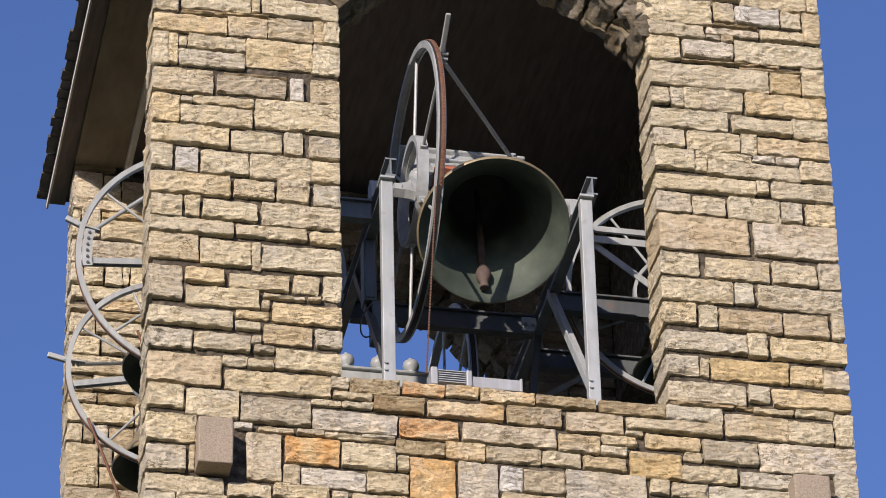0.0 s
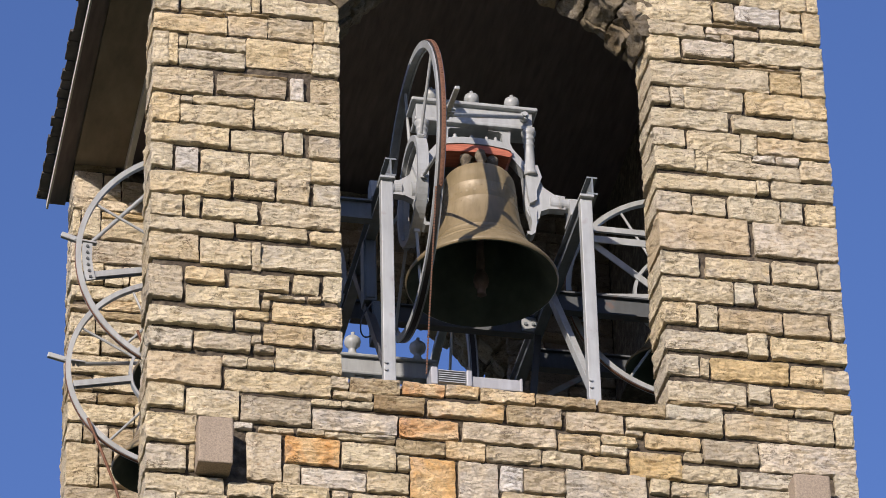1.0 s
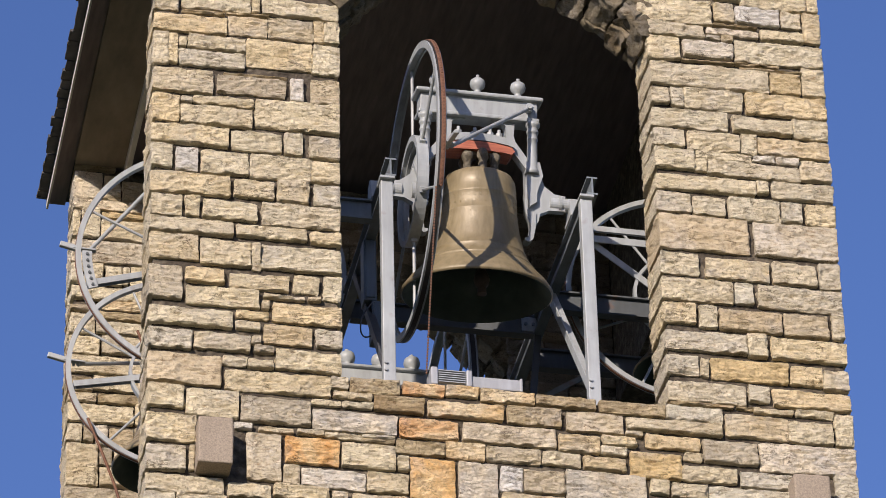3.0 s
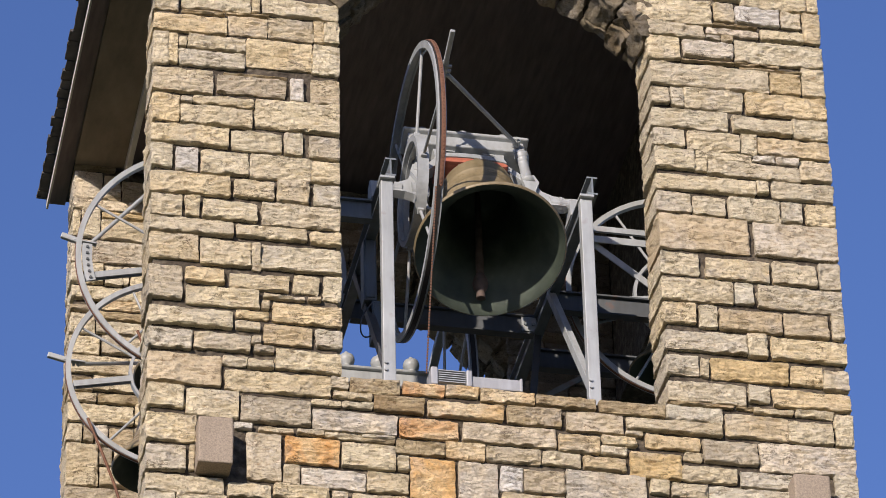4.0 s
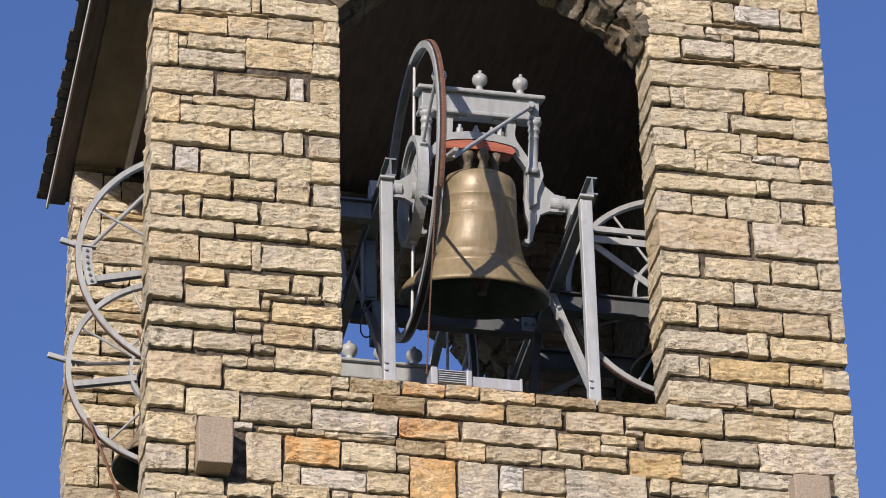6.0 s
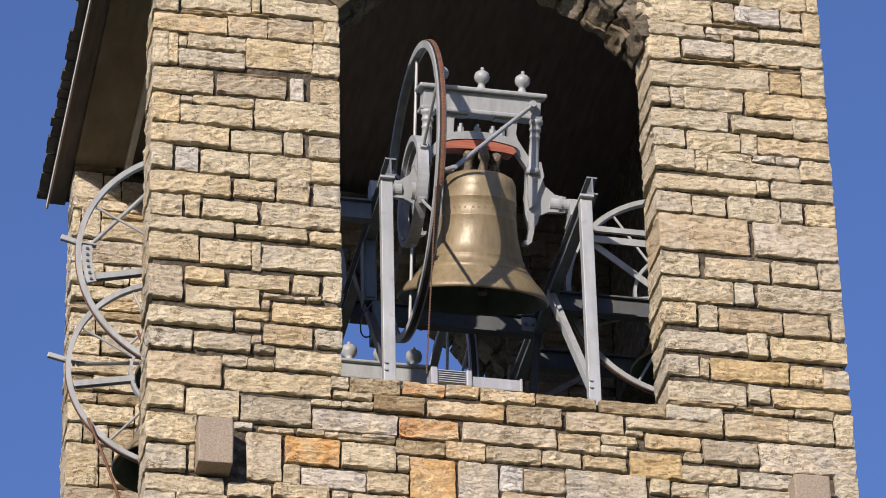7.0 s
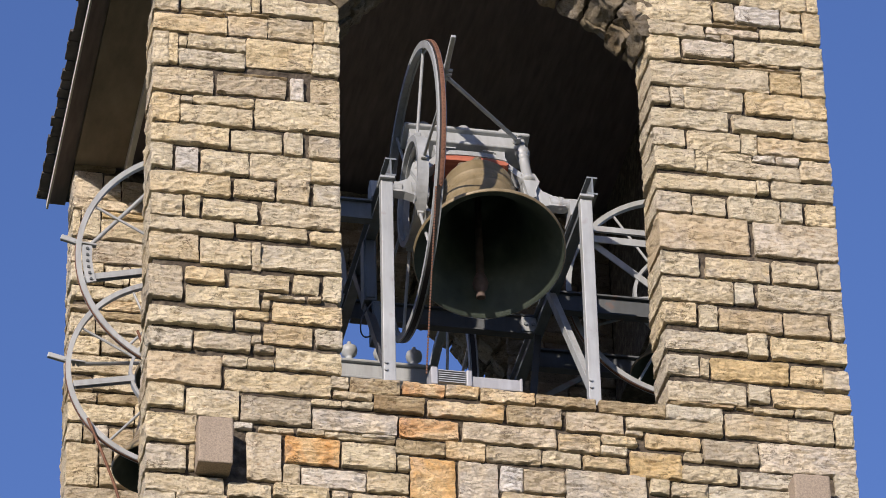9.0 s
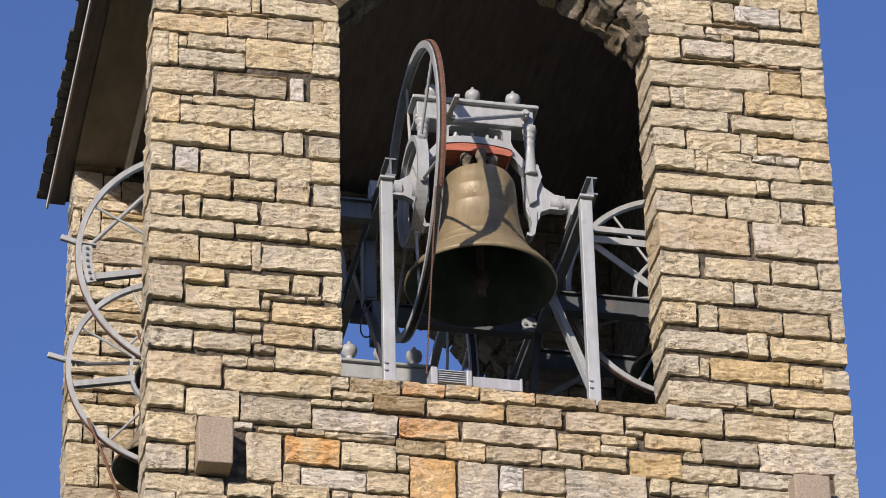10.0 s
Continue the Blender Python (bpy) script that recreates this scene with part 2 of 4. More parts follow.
def hoop(bm, r0, r1, x0, x1, n=96, centre=(0, 0, 0), arc=(0.0, 360.0)):
    """A ring round the x axis with a rectangular section."""
    full = abs(arc[1] - arc[0]) >= 360
    k = n if full else n + 1
    rings = []
    for i in range(k):
        a = radians(arc[0] + (arc[1] - arc[0]) * i / n)
        rings.append([bm.verts.new((x + centre[0], r * math.sin(a) + centre[1], r * math.cos(a) + centre[2]))
                      for r, x in ((r0, x0), (r1, x0), (r1, x1), (r0, x1))])
    for i in range(n):
        p, q = rings[i], rings[(i + 1) % k]
        for j in range(4):
            bm.faces.new((p[j], p[(j + 1) % 4], q[(j + 1) % 4], q[j]))
    if not full:
        bm.faces.new(rings[0])
        bm.faces.new(rings[-1])
    return bm


def plate(bm, pts, x0, x1, m=None):
    """A plate cut to an outline of (u, z) points, between x0 and x1 in local depth: u runs along x, depth along y."""
    lo = [bm.verts.new(m @ Vector((u, x0, z)) if m is not None else (u, x0, z)) for u, z in pts]
    hi = [bm.verts.new(m @ Vector((u, x1, z)) if m is not None else (u, x1, z)) for u, z in pts]
    bm.faces.new(lo)
    bm.faces.new(hi)
    n = len(pts)
    for i in range(n):
        bm.faces.new((lo[i], lo[(i + 1) % n], hi[(i + 1) % n], hi[i]))
    return bm


def sphere(bm, c, r, n=20):
    bmesh.ops.create_uvsphere(bm, u_segments=n, v_segments=n // 2 + 2, radius=r, matrix=Matrix.Translation(c))
    return bm


# ---- ground, tower ----
XL, XR = -2.18, 3.05          # outer sides
OL, OR = -0.763, 1.660        # sides of the openings
WALL = 0.43                   # thickness of the walls
YB = 5.30                     # inner face of the rear wall
SILL, SPRING, CROWN = 18.86, 22.22, 22.93
EAVE = 24.25
MID = 0.446

bm = bmesh.new()
bmesh.ops.create_grid(bm, x_segments=8, y_segments=8, size=3000)
tagged(new("ground", mesh("ground", bm, M_GROUND)), "dark grass round the foot of the tower", "ground", kind="structure")


def wall_with_arch(name, y0, y1, label, up=0.0):
    w = thing(name, label, "wall", kind="structure")
    bm = bmesh.new()
    head = [(OR, SPRING), (OR - 0.22, SPRING + 0.24), (OR - 0.60, SPRING + 0.56), (OR - 0.9, CROWN - 0.02), (MID, CROWN + 0.06),
            (OL + 0.9, CROWN - 0.02), (OL + 0.60, SPRING + 0.56), (OL + 0.22, SPRING + 0.24), (OL, SPRING)]
    head = [(x, z + up) for x, z in head]
    lo, hi = XL + 0.03, XR - 0.03
    plate(bm, [(lo, 0), (hi, 0), (hi, SILL - 0.03), (lo, SILL - 0.03)], y0, y1)
    plate(bm, [(lo, SILL - 0.03), (OL - 0.03, SILL - 0.03), (OL - 0.03, SPRING + up), (lo, SPRING + up)], y0, y1)
    plate(bm, [(OR + 0.03, SILL - 0.03), (hi, SILL - 0.03), (hi, SPRING + up), (OR + 0.03, SPRING + up)], y0, y1)
    top = [(hi, SPRING + up), (hi, EAVE), (lo, EAVE), (lo, SPRING + up)] + [(x, z + 0.02) for x, z in reversed(head)]
    plate(bm, top, y0, y1)
    part("mortar_bed", bm, M_MORTAR, w, "rough grey lime mortar")
    return w


front = wall_with_arch("wall_front", 0.046, WALL - 0.02, "coursed cream split-stone tower wall with an arched bell opening")
rear = wall_with_arch("wall_rear", YB + 0.05, YB + WALL - 0.02, "coursed stone rear wall with an arched opening to the sky", 0.34)
bm = bmesh.new()
box(bm, XR - WALL, XR - 0.03, WALL, YB, 0, 17.2)
# upper wall is added to keep daylight off this side of the chamber
box(bm, XR - WALL, XR - 0.03, WALL, YB, 22.2, EAVE + 0.25)
tagged(new("wall_right", mesh("wall_right", bm, M_MORTAR)), "low side wall, and an upper wall added to darken this side of the chamber", "wall", kind="structure")
bm = bmesh.new()
box(bm, XL + 0.03, XL + WALL, WALL, YB, 0, 17.2)
tagged(new("wall_left", mesh("wall_left", bm, M_MORTAR)), "low side wall under the open bell chamber side", "wall", kind="structure")
bm = bmesh.new()
box(bm, XL + WALL, XR - WALL, WALL, YB, 16.7, 17.0)
tagged(new("floor", mesh("floor", bm, M_CONCRETE)), "dusty concrete floor of the bell chamber", "floor", kind="structure")
bm = bmesh.new()
for i in range(26):
    x = XL + WALL + 0.02 + i * 0.168
    box(bm, x, x + 0.16, WALL, YB, 24.42, 24.46)
tagged(new("ceiling", mesh("ceiling", bm, M_TIMBER)), "dark timber boards over the bell chamber", "ceiling", kind="structure")
bm = bmesh.new()
box(bm, XL, XL + WALL, WALL, YB, EAVE, EAVE + 0.25)
tagged(new("lintel", mesh("lintel", bm, M_CONCRETE)), "brown stained concrete lintel over the open side", "lintel", kind="structure")
bm = bmesh.new()
box(bm, XL + WALL + 0.002, XL + WALL + 0.05, WALL, YB, EAVE - 0.10, EAVE + 0.15, 0.004)
tagged(new("trim", mesh("trim", bm, M_BATTEN)), "pale weathered board along the inner edge of the lintel", "trim", kind="structure")

# roof with slates
roof = thing("roof", "low slate roof with a pale board under a ragged eave", "roof", kind="structure")
RX0, RX1, RY0, RY1 = -2.33, 3.20, -0.15, 6.02
bm = bmesh.new()
plate(bm, [(RX0, EAVE + 0.10), (RX1, EAVE + 0.10), (MID, 26.2)], RY0, RY1)
part("roof_body", bm, M_TIMBER, roof)
bm = bmesh.new()
box(bm, RX0, XL - 0.002, RY0, RY1, EAVE + 0.05, EAVE + 0.10)
part("soffit", bm, M_TIMBER, roof, "dark boarded soffit")
bm = bmesh.new()
box(bm, RX0 - 0.02, RX0 - 0.002, RY0, RY1, EAVE - 0.01, EAVE + 0.08, 0.003)
part("fascia", bm, M_BATTEN, roof, "pale weathered eave board")

rng = random.Random(12)
for k in range(44):
    y = RY0 - 0.02 + k * 0.141
    bm = bmesh.new()
    w, out = rng.uniform(0.13, 0.15), rng.uniform(0.065, 0.09)
    for j in range(3):
        o = out - 0.035 * j
        box(bm, -o, 0.35, 0.0, w * rng.uniform(0.9, 1.0), 0.085 + 0.028 * j, 0.108 + 0.028 * j)
    bmesh.ops.subdivide_edges(bm, edges=bm.edges[:], cuts=1, use_grid_fill=True)
    for v in bm.verts:
        v.co += Vector(noise.noise_vector(v.co * 9.0 + Vector((k, 0, 0)))) * 0.014
    bm.transform(Matrix.Translation((RX0 - 0.03, y, EAVE + 0.01)))
    part("slate", bm, M_SLATE, roof)
# ---- bell frame ----
AY = 0.75                     # swing axis of the front bell
TOP = 20.92                   # top of the girders
AX = 21.080                   # height of all swing axes


def girder(a, b, label, mat, h=0.16, w=0.08):
    g = thing("steel_girder", label, "girder", group="bell frame girders")
    bm = bmesh.new()
    ibeam(bm, a, b, h, w)
    part("profile", bm, mat, g)
    return g


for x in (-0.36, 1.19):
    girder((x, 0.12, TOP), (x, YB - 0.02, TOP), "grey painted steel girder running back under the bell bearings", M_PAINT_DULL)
# cross girders further in get the darker colour in place of shade
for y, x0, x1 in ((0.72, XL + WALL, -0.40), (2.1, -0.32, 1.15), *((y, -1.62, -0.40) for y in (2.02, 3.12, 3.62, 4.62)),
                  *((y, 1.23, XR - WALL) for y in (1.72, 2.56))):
    girder((x0, y, TOP), (x1, y, TOP), "grey painted steel cross girder of the bell frame", M_PAINT_DULL if y < 1 else M_PAINT_SHADE_RIVET, 0.18, 0.08)


g = thing("cross_beam", "pair of light grey steel flats between post and pier", "beam")
for z, h in ((20.870, 0.050), (20.772, 0.062)):
    bm = bmesh.new()
    bar(bm, (1.23, 0.72, z), (XR - WALL, 0.72, z - 0.015), 0.012, h, 0.003)
    bar(bm, (1.23, 0.76, z + h / 2 - 0.006), (XR - WALL, 0.76, z + h / 2 - 0.021), 0.07, 0.010, 0.002)
    part("angle_bar", bm, M_PAINT, g)


def post(x, y, brace=1.3, mat=M_PAINT, low=M_PAINT):
    p = thing("steel_post", "light grey steel post with a knee brace", "post", group="bell frame posts")
    bm = bmesh.new()
    box(bm, x - 0.046, x + 0.046, y - 0.04, y + 0.04, 17.0, TOP - 0.17, 0.006)
    part("shaft", bm, mat, p)
    bm = bmesh.new()
    box(bm, x - 0.055, x + 0.055, y - 0.075, y + 0.075, TOP - 0.185, TOP - 0.163, 0.004)
    part("cap_plate", bm, mat, p)
    bm = bmesh.new()
    bar(bm, (x - 0.01, y + 0.06, 19.08), (x - 0.01, y + brace, TOP - 0.165), 0.07, 0.012, 0.003, (1, 0, 0))
    bar(bm, (x + 0.02, y + 0.06, 19.08), (x + 0.02, y + brace, TOP - 0.165), 0.012, 0.07, 0.003, (1, 0, 0))
    part("knee_brace", bm, low, p)
    for dz in (0.0, 0.06):
        bm = bmesh.new()
        rod(bm, (x - 0.03, y - 0.056, 19.05 + dz), (x - 0.03, y - 0.04, 19.05 + dz), 0.013, 6)
        part("bolt", bm, mat, p)
    return p


post(1.145, 0.19)
# this brace is coloured dark to give the shade it lies in
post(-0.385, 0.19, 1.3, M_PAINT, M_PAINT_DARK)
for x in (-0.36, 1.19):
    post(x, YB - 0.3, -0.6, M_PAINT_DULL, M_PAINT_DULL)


# ---- bells ----
_m = Mat("old_iron", 0.8)
_m.colour(_m.ramp(_m.noise(14.0, 6.0), [(0.3, (0.06, 0.042, 0.034)), (0.7, (0.12, 0.085, 0.068))])).bump(_m.noise(60.0, 4.0), 0.4, 0.004)
M_IRON = _m.m

def bell_set(label, s, wheel_r, wheel_x, m, wheel_w=0.085, cross=False, flats=10.0, tread=M_RUST, spokes=(), knob=1.0):
    """A bell hung in its yoke with the ringing wheel. The swing axis is local x; the mouth hangs along -z."""
    b = thing("swinging_bell", label, "bell", m, "tower bells")

    def S(pts):
        return [(p[0] * s, p[1] * s) for p in pts]

    # bell: outer skin, and the inner skin as a part of it
    outer = S([(0.0, 0.187), (0.10, 0.185), (0.205, 0.176), (0.216, 0.170), (0.255, 0.148), (0.278, 0.105), (0.287, 0.05), (0.291, -0.03), (0.295, -0.034), (0.295, -0.048),
               (0.293, -0.052), (0.300, -0.18), (0.304, -0.184), (0.305, -0.196), (0.304, -0.20), (0.320, -0.31), (0.348, -0.42), (0.371, -0.495),
               (0.377, -0.50), (0.381, -0.512), (0.379, -0.52), (0.420, -0.585), (0.426, -0.588), (0.436, -0.603), (0.434, -0.608), (0.449, -0.622), (0.459, -0.636),
               (0.483, -0.665), (0.535, -0.72), (0.567, -0.765), (0.582, -0.787), (0.581, -0.802), (0.570, -0.810)])
    bm = bmesh.new()
    lathe(bm, outer, 72)
    body = part("bell_body", bm, M_BRONZE, b, "dull golden-brown cast bronze", True)
    inner = S([(0.570, -0.810), (0.540, -0.798), (0.485, -0.735), (0.430, -0.65), (0.378, -0.56), (0.318, -0.42), (0.28, -0.28), (0.253, -0.1), (0.24, 0.08), (0.19, 0.14), (0.0, 0.16)])
    bm = bmesh.new()
    lathe(bm, inner, 72)
    part("bell_lining", bm, M_PATINA, body, "green patinated inside of the bell", True)
    # canons
    for i in range(6):
        a = radians(60 * i + 30)
        bm = bmesh.new()
        cx, cy = 0.125 * s * math.cos(a), 0.125 * s * math.sin(a)
        lathe(bm, S([(0.044, 0.165), (0.034, 0.200), (0.030, 0.25), (0.033, 0.27), (0.043, 0.285), (0.046, 0.31), (0.040, 0.335), (0.028, 0.352), (0.001, 0.362)]), 18)
        for v in bm.verts:
            v.co += Vector(noise.noise_vector(v.co * 30.0 / s + Vector((i * 3, 0, 0)))) * 0.012 * s
        rod(bm, (0, 0, 0.33 * s), (-cx * 0.7, -cy * 0.7, 0.36 * s), 0.026 * s, 10)
        bm.transform(Matrix.Translation((cx, cy, 0)))
        part("canon", bm, M_CANON, body, "dark weathered cast canon", True)
    # relief bands of writing and ornament that cannot be read
    for z, r, n, hh in ((-0.085, 0.2955, 40, 0.018), (-0.135, 0.298, 36, 0.016), (-0.225, 0.308, 44, 0.014)):
        bm = bmesh.new()
        rng = random.Random(int(-z * 1000))
        for i in range(n):
            a = 2 * math.pi * (i + 0.3 * rng.random()) / n
            mm = Matrix.Rotation(a, 4, "Z") @ Matrix.Translation((r * s, 0, z * s))
            box(bm, -0.004, 0.0008, -0.010 * s, 0.010 * s * (0.3 + rng.random()), -hh * s / 2, hh * s / 2, 0.0, mm)
        tagged(part("inscription", bm, M_BRONZE, body), kind="stuff")

    # clapper, keyed on its own
    clap = part("clapper", bmesh.new(), M_IRON, b, "rusty iron clapper")
    bm = bmesh.new()
    rod(bm, (0, 0, 0.02), (0, 0, -0.86 * s), 0.022 * s, 10, 0.034 * s)
    lathe(bm, S([(0.03, -0.77), (0.052, -0.82), (0.062, -0.865), (0.052, -0.91), (0.034, -0.93), (0.034, -0.985), (0.038, -0.99), (0.030, -0.995), (0.001, -0.995)]), 20)
    clap.data = mesh("clapper", bm, M_IRON, True)
    clap.location = (0, 0, 0.10 * s)

    # yoke
    o = -0.026 * s
    bm = bmesh.new()
    box(bm, o - 0.46 * s, o + 0.46 * s, -0.08 * s, 0.08 * s, 0.665 * s, 0.808 * s, 0.006)
    box(bm, o - 0.475 * s, o + 0.475 * s, -0.095 * s, 0.095 * s, 0.636 * s, 0.670 * s, 0.010)
    box(bm, o - 0.50 * s, o + 0.50 * s, -0.12 * s, 0.12 * s, 0.806 * s, 0.840 * s, 0.012)
    part("yoke_beam", bm, M_PAINT, b)
    for dx in (-0.32, 0.0, 0.32):
        bm = bmesh.new()
        lathe(bm, [(r * s * knob, (0.87 + (z - 0.87) * knob) * s) for r, z in ((0.062, 0.870), (0.060, 0.885), (0.034, 0.895), (0.026, 0.925), (0.03, 0.935), (0.054, 0.955), (0.061, 0.985), (0.054, 1.014), (0.03, 1.033), (0.012, 1.04), (0.014, 1.06), (0.001, 1.062))],
              20, Matrix.Translation((o + dx * s, 0, -0.033 * s)))
        part("finial", bm, M_PAINT, b, "turned ball finial", True)
    for sg in (-1, 1):
        oo = o if sg < 0 else -0.012 * s
        x = oo + sg * 0.415 * s
        bm = bmesh.new()
        lathe(bm, [(r * s, z * s) for r, z in ((0.001, 0.638), (0.058, 0.638), (0.056, 0.610), (0.044, 0.598), (0.041, 0.575), (0.047, 0.570), (0.048, 0.560), (0.046, 0.551), (0.039, 0.546), (0.039, 0.510), (0.044, 0.504), (0.044, 0.496), (0.038, 0.490), (0.040, 0.42), (0.043, 0.26), (0.052, 0.25), (0.058, 0.21), (0.001, 0.21))], 20,
              Matrix.Translation((x, -0.055 * s, 0)))
        part("column", bm, M_PAINT, b, "turned cast-iron column", True)

        def P(pts):
            return [(oo + sg * u * s, z * s) for u, z in pts]
        bm = bmesh.new()
        plate(bm, P([(0.375, 0.33), (0.455, 0.33), (0.475, 0.25), (0.52, 0.13), (0.60, 0.072), (0.685, 0.062), (0.685, -0.062), (0.56, -0.066), (0.49, -0.10),
                     (0.475, -0.17), (0.435, -0.215), (0.40, -0.16), (0.375, -0.10), (0.365, 0.0), (0.372, 0.15)]), -0.035 * s, 0.035 * s)
        plate(bm, P([(0.365, 0.31), (0.472, 0.31), (0.50, 0.20), (0.455, 0.06), (0.455, -0.02), (0.40, -0.06), (0.385, 0.02)]), -0.075 * s, 0.075 * s)
        part("arm", bm, M_PAINT, b, "flared cast-iron yoke arm")
        bm = bmesh.new()
        plate(bm, P([(0.275, 0.638), (0.10, 0.638), (0.10, 0.622), (0.185, 0.618), (0.205, 0.600), (0.208, 0.50), (0.198, 0.475), (0.215, 0.425), (0.255, 0.405), (0.385, 0.235), (0.412, 0.30), (0.285, 0.470), (0.268, 0.52)]), -0.05 * s, 0.05 * s)
        part("bracket", bm, M_PAINT, b)
        bm = bmesh.new()
        plate(bm, P([(0.385, -0.08), (0.455, -0.10), (0.452, -0.22), (0.435, -0.32), (0.405, -0.345), (0.375, -0.335), (0.372, -0.31), (0.40, -0.31), (0.415, -0.22), (0.40, -0.14)]), -0.05 * s, 0.05 * s)
        part("hook", bm, M_PAINT, b)
        bm = bmesh.new()
        rod(bm, (o + sg * 0.58 * s, 0, 0), (o + sg * 0.76 * s, 0, 0), 0.056 * s, 20)
        hoop(bm, 0.05 * s, 0.066 * s, o + sg * 0.66 * s - 0.012, o + sg * 0.66 * s + 0.012, 20)
        part("trunnion", bm, M_PAINT, b)
    bm = bmesh.new()
    plate(bm, [(o + u * s, (z + 0.022) * s) for u, z in ((-0.275, 0.375), (-0.262, 0.425), (-0.21, 0.452), (-0.11, 0.468), (0.0, 0.472), (0.11, 0.468), (0.21, 0.452), (0.262, 0.425), (0.275, 0.375),
                                               (0.225, 0.392), (0.11, 0.408), (0.0, 0.412), (-0.11, 0.408), (-0.225, 0.392))], -0.112 * s, 0.112 * s)
    part("strap", bm, M_PAINT, b, "grey iron strap over the wooden block")
    for dx in (-0.15, -0.02, 0.10, 0.17):
        for dy in (-0.035, 0.04):
            bm = bmesh.new()
            rod(bm, (o + dx * s, dy * s, 0.48 * s), (o + dx * s, dy * s, 0.564 * s), 0.014 * s, 10)
            rod(bm, (o + dx * s, dy * s, 0.490 * s), (o + dx * s, dy * s, 0.534 * s), 0.027 * s, 6)
            part("bolt", bm, M_PAINT, b)
    bm = bmesh.new()
    plate(bm, [(o + u * s, (z + 0.022) * s) for u, z in ((-0.270, 0.318), (-0.285, 0.345), (-0.255, 0.378), (-0.12, 0.402), (0.0, 0.407), (0.12, 0.402), (0.255, 0.378), (0.285, 0.345), (0.258, 0.318),
                                               (0.20, 0.328), (0.0, 0.338), (-0.20, 0.328))], -0.105 * s, 0.105 * s)
    part("wooden_block", bm, M_REDWOOD, b, "red-stained wooden block on the bell crown")
    # wheel with rim, tread, spokes and lever
    wx, ww, R = wheel_x, wheel_w, wheel_r
    bm = bmesh.new()
    deep = 0.042 if cross else 0.055
    hoop(bm, R - deep, R, wx - ww / 2, wx - ww / 2 + 0.014)
    hoop(bm, R - deep, R, wx + ww / 2 - 0.014, wx + ww / 2)
    hoop(bm, R - 0.042, R - 0.036, wx - ww / 2 + 0.012, wx + ww / 2 - 0.012)
    wheel = part("ringing_wheel", bm, M_PAINT, b, "large grey iron ringing wheel")
    bm = bmesh.new()
    hoop(bm, R - 0.035, R + 0.004, wx - ww / 2 + 0.015, wx + ww / 2 - 0.015)
    part("tread", bm, tread, wheel, "dark worn groove of the rim")
    for k in range(4):
        a = radians(flats + 90 * k)
        c, sn = math.cos(a), math.sin(a)
        if cross and k % 2 == 0:
            for dx in (-0.02, 0.02):
                bm = bmesh.new()
                bar(bm, (wx + dx, 0.05 * sn, 0.05 * c), (wx + dx, (R - 0.05) * sn, (R - 0.05) * c), 0.012, 0.055, 0.003, (0, c, -sn))
                part("flat_arm", bm, M_PAINT, wheel)
    if cross:
        for q0, q1 in spokes:
            a0, a1 = radians(q0), radians(q1)
            bm = bmesh.new()
            rod(bm, (wx + 0.02, 0.42 * R * math.sin(a1), 0.42 * R * math.cos(a1)), (wx, (R - 0.05) * math.sin(a0), (R - 0.05) * math.cos(a0)), 0.011, 8)
            part("spoke", bm, M_PAINT, wheel)
        bm = bmesh.new()
        hoop(bm, 0.42 * R - 0.02, 0.42 * R + 0.005, wx - 0.025, wx + 0.025, 32)
        part("hub_ring", bm, M_PAINT, wheel)
    else:
        for k in range(6):
            a = radians(flats + 60 * k)
            bm = bmesh.new()
            rod(bm, (wx, 0.42 * s * math.sin(a), 0.42 * s * math.cos(a)), (wx, (R - 0.05) * math.sin(a), (R - 0.05) * math.cos(a)), 0.0125, 8)
            part("spoke", bm, M_PAINT, wheel)
    if not cross:
        bm = bmesh.new()
        hoop(bm, 0.385 * s, 0.432 * s, wx - 0.045, wx + 0.040, 56)
        hoop(bm, 0.36 * s, 0.386 * s, wx - 0.012, wx + 0.012, 56)
        part("drum", bm, M_PAINT, wheel, "smooth grey inner drum that carries the spokes")
        for k in range(6):
            a = radians(flats + 60 * k)
            bm = bmesh.new()
            bar(bm, (wx, 0.43 * s * math.sin(a), 0.43 * s * math.cos(a)), (wx, 0.46 * s * math.sin(a), 0.46 * s * math.cos(a)), 0.05, 0.05, 0.006, (1, 0, 0))
            part("spoke_socket", bm, M_PAINT, wheel)
    bm = bmesh.new()
    hoop(bm, 0.02, 0.13 if cross else 0.075, wx - 0.02, wx + 0.02, 24)
    part("hub", bm, M_PAINT, wheel)
    return b


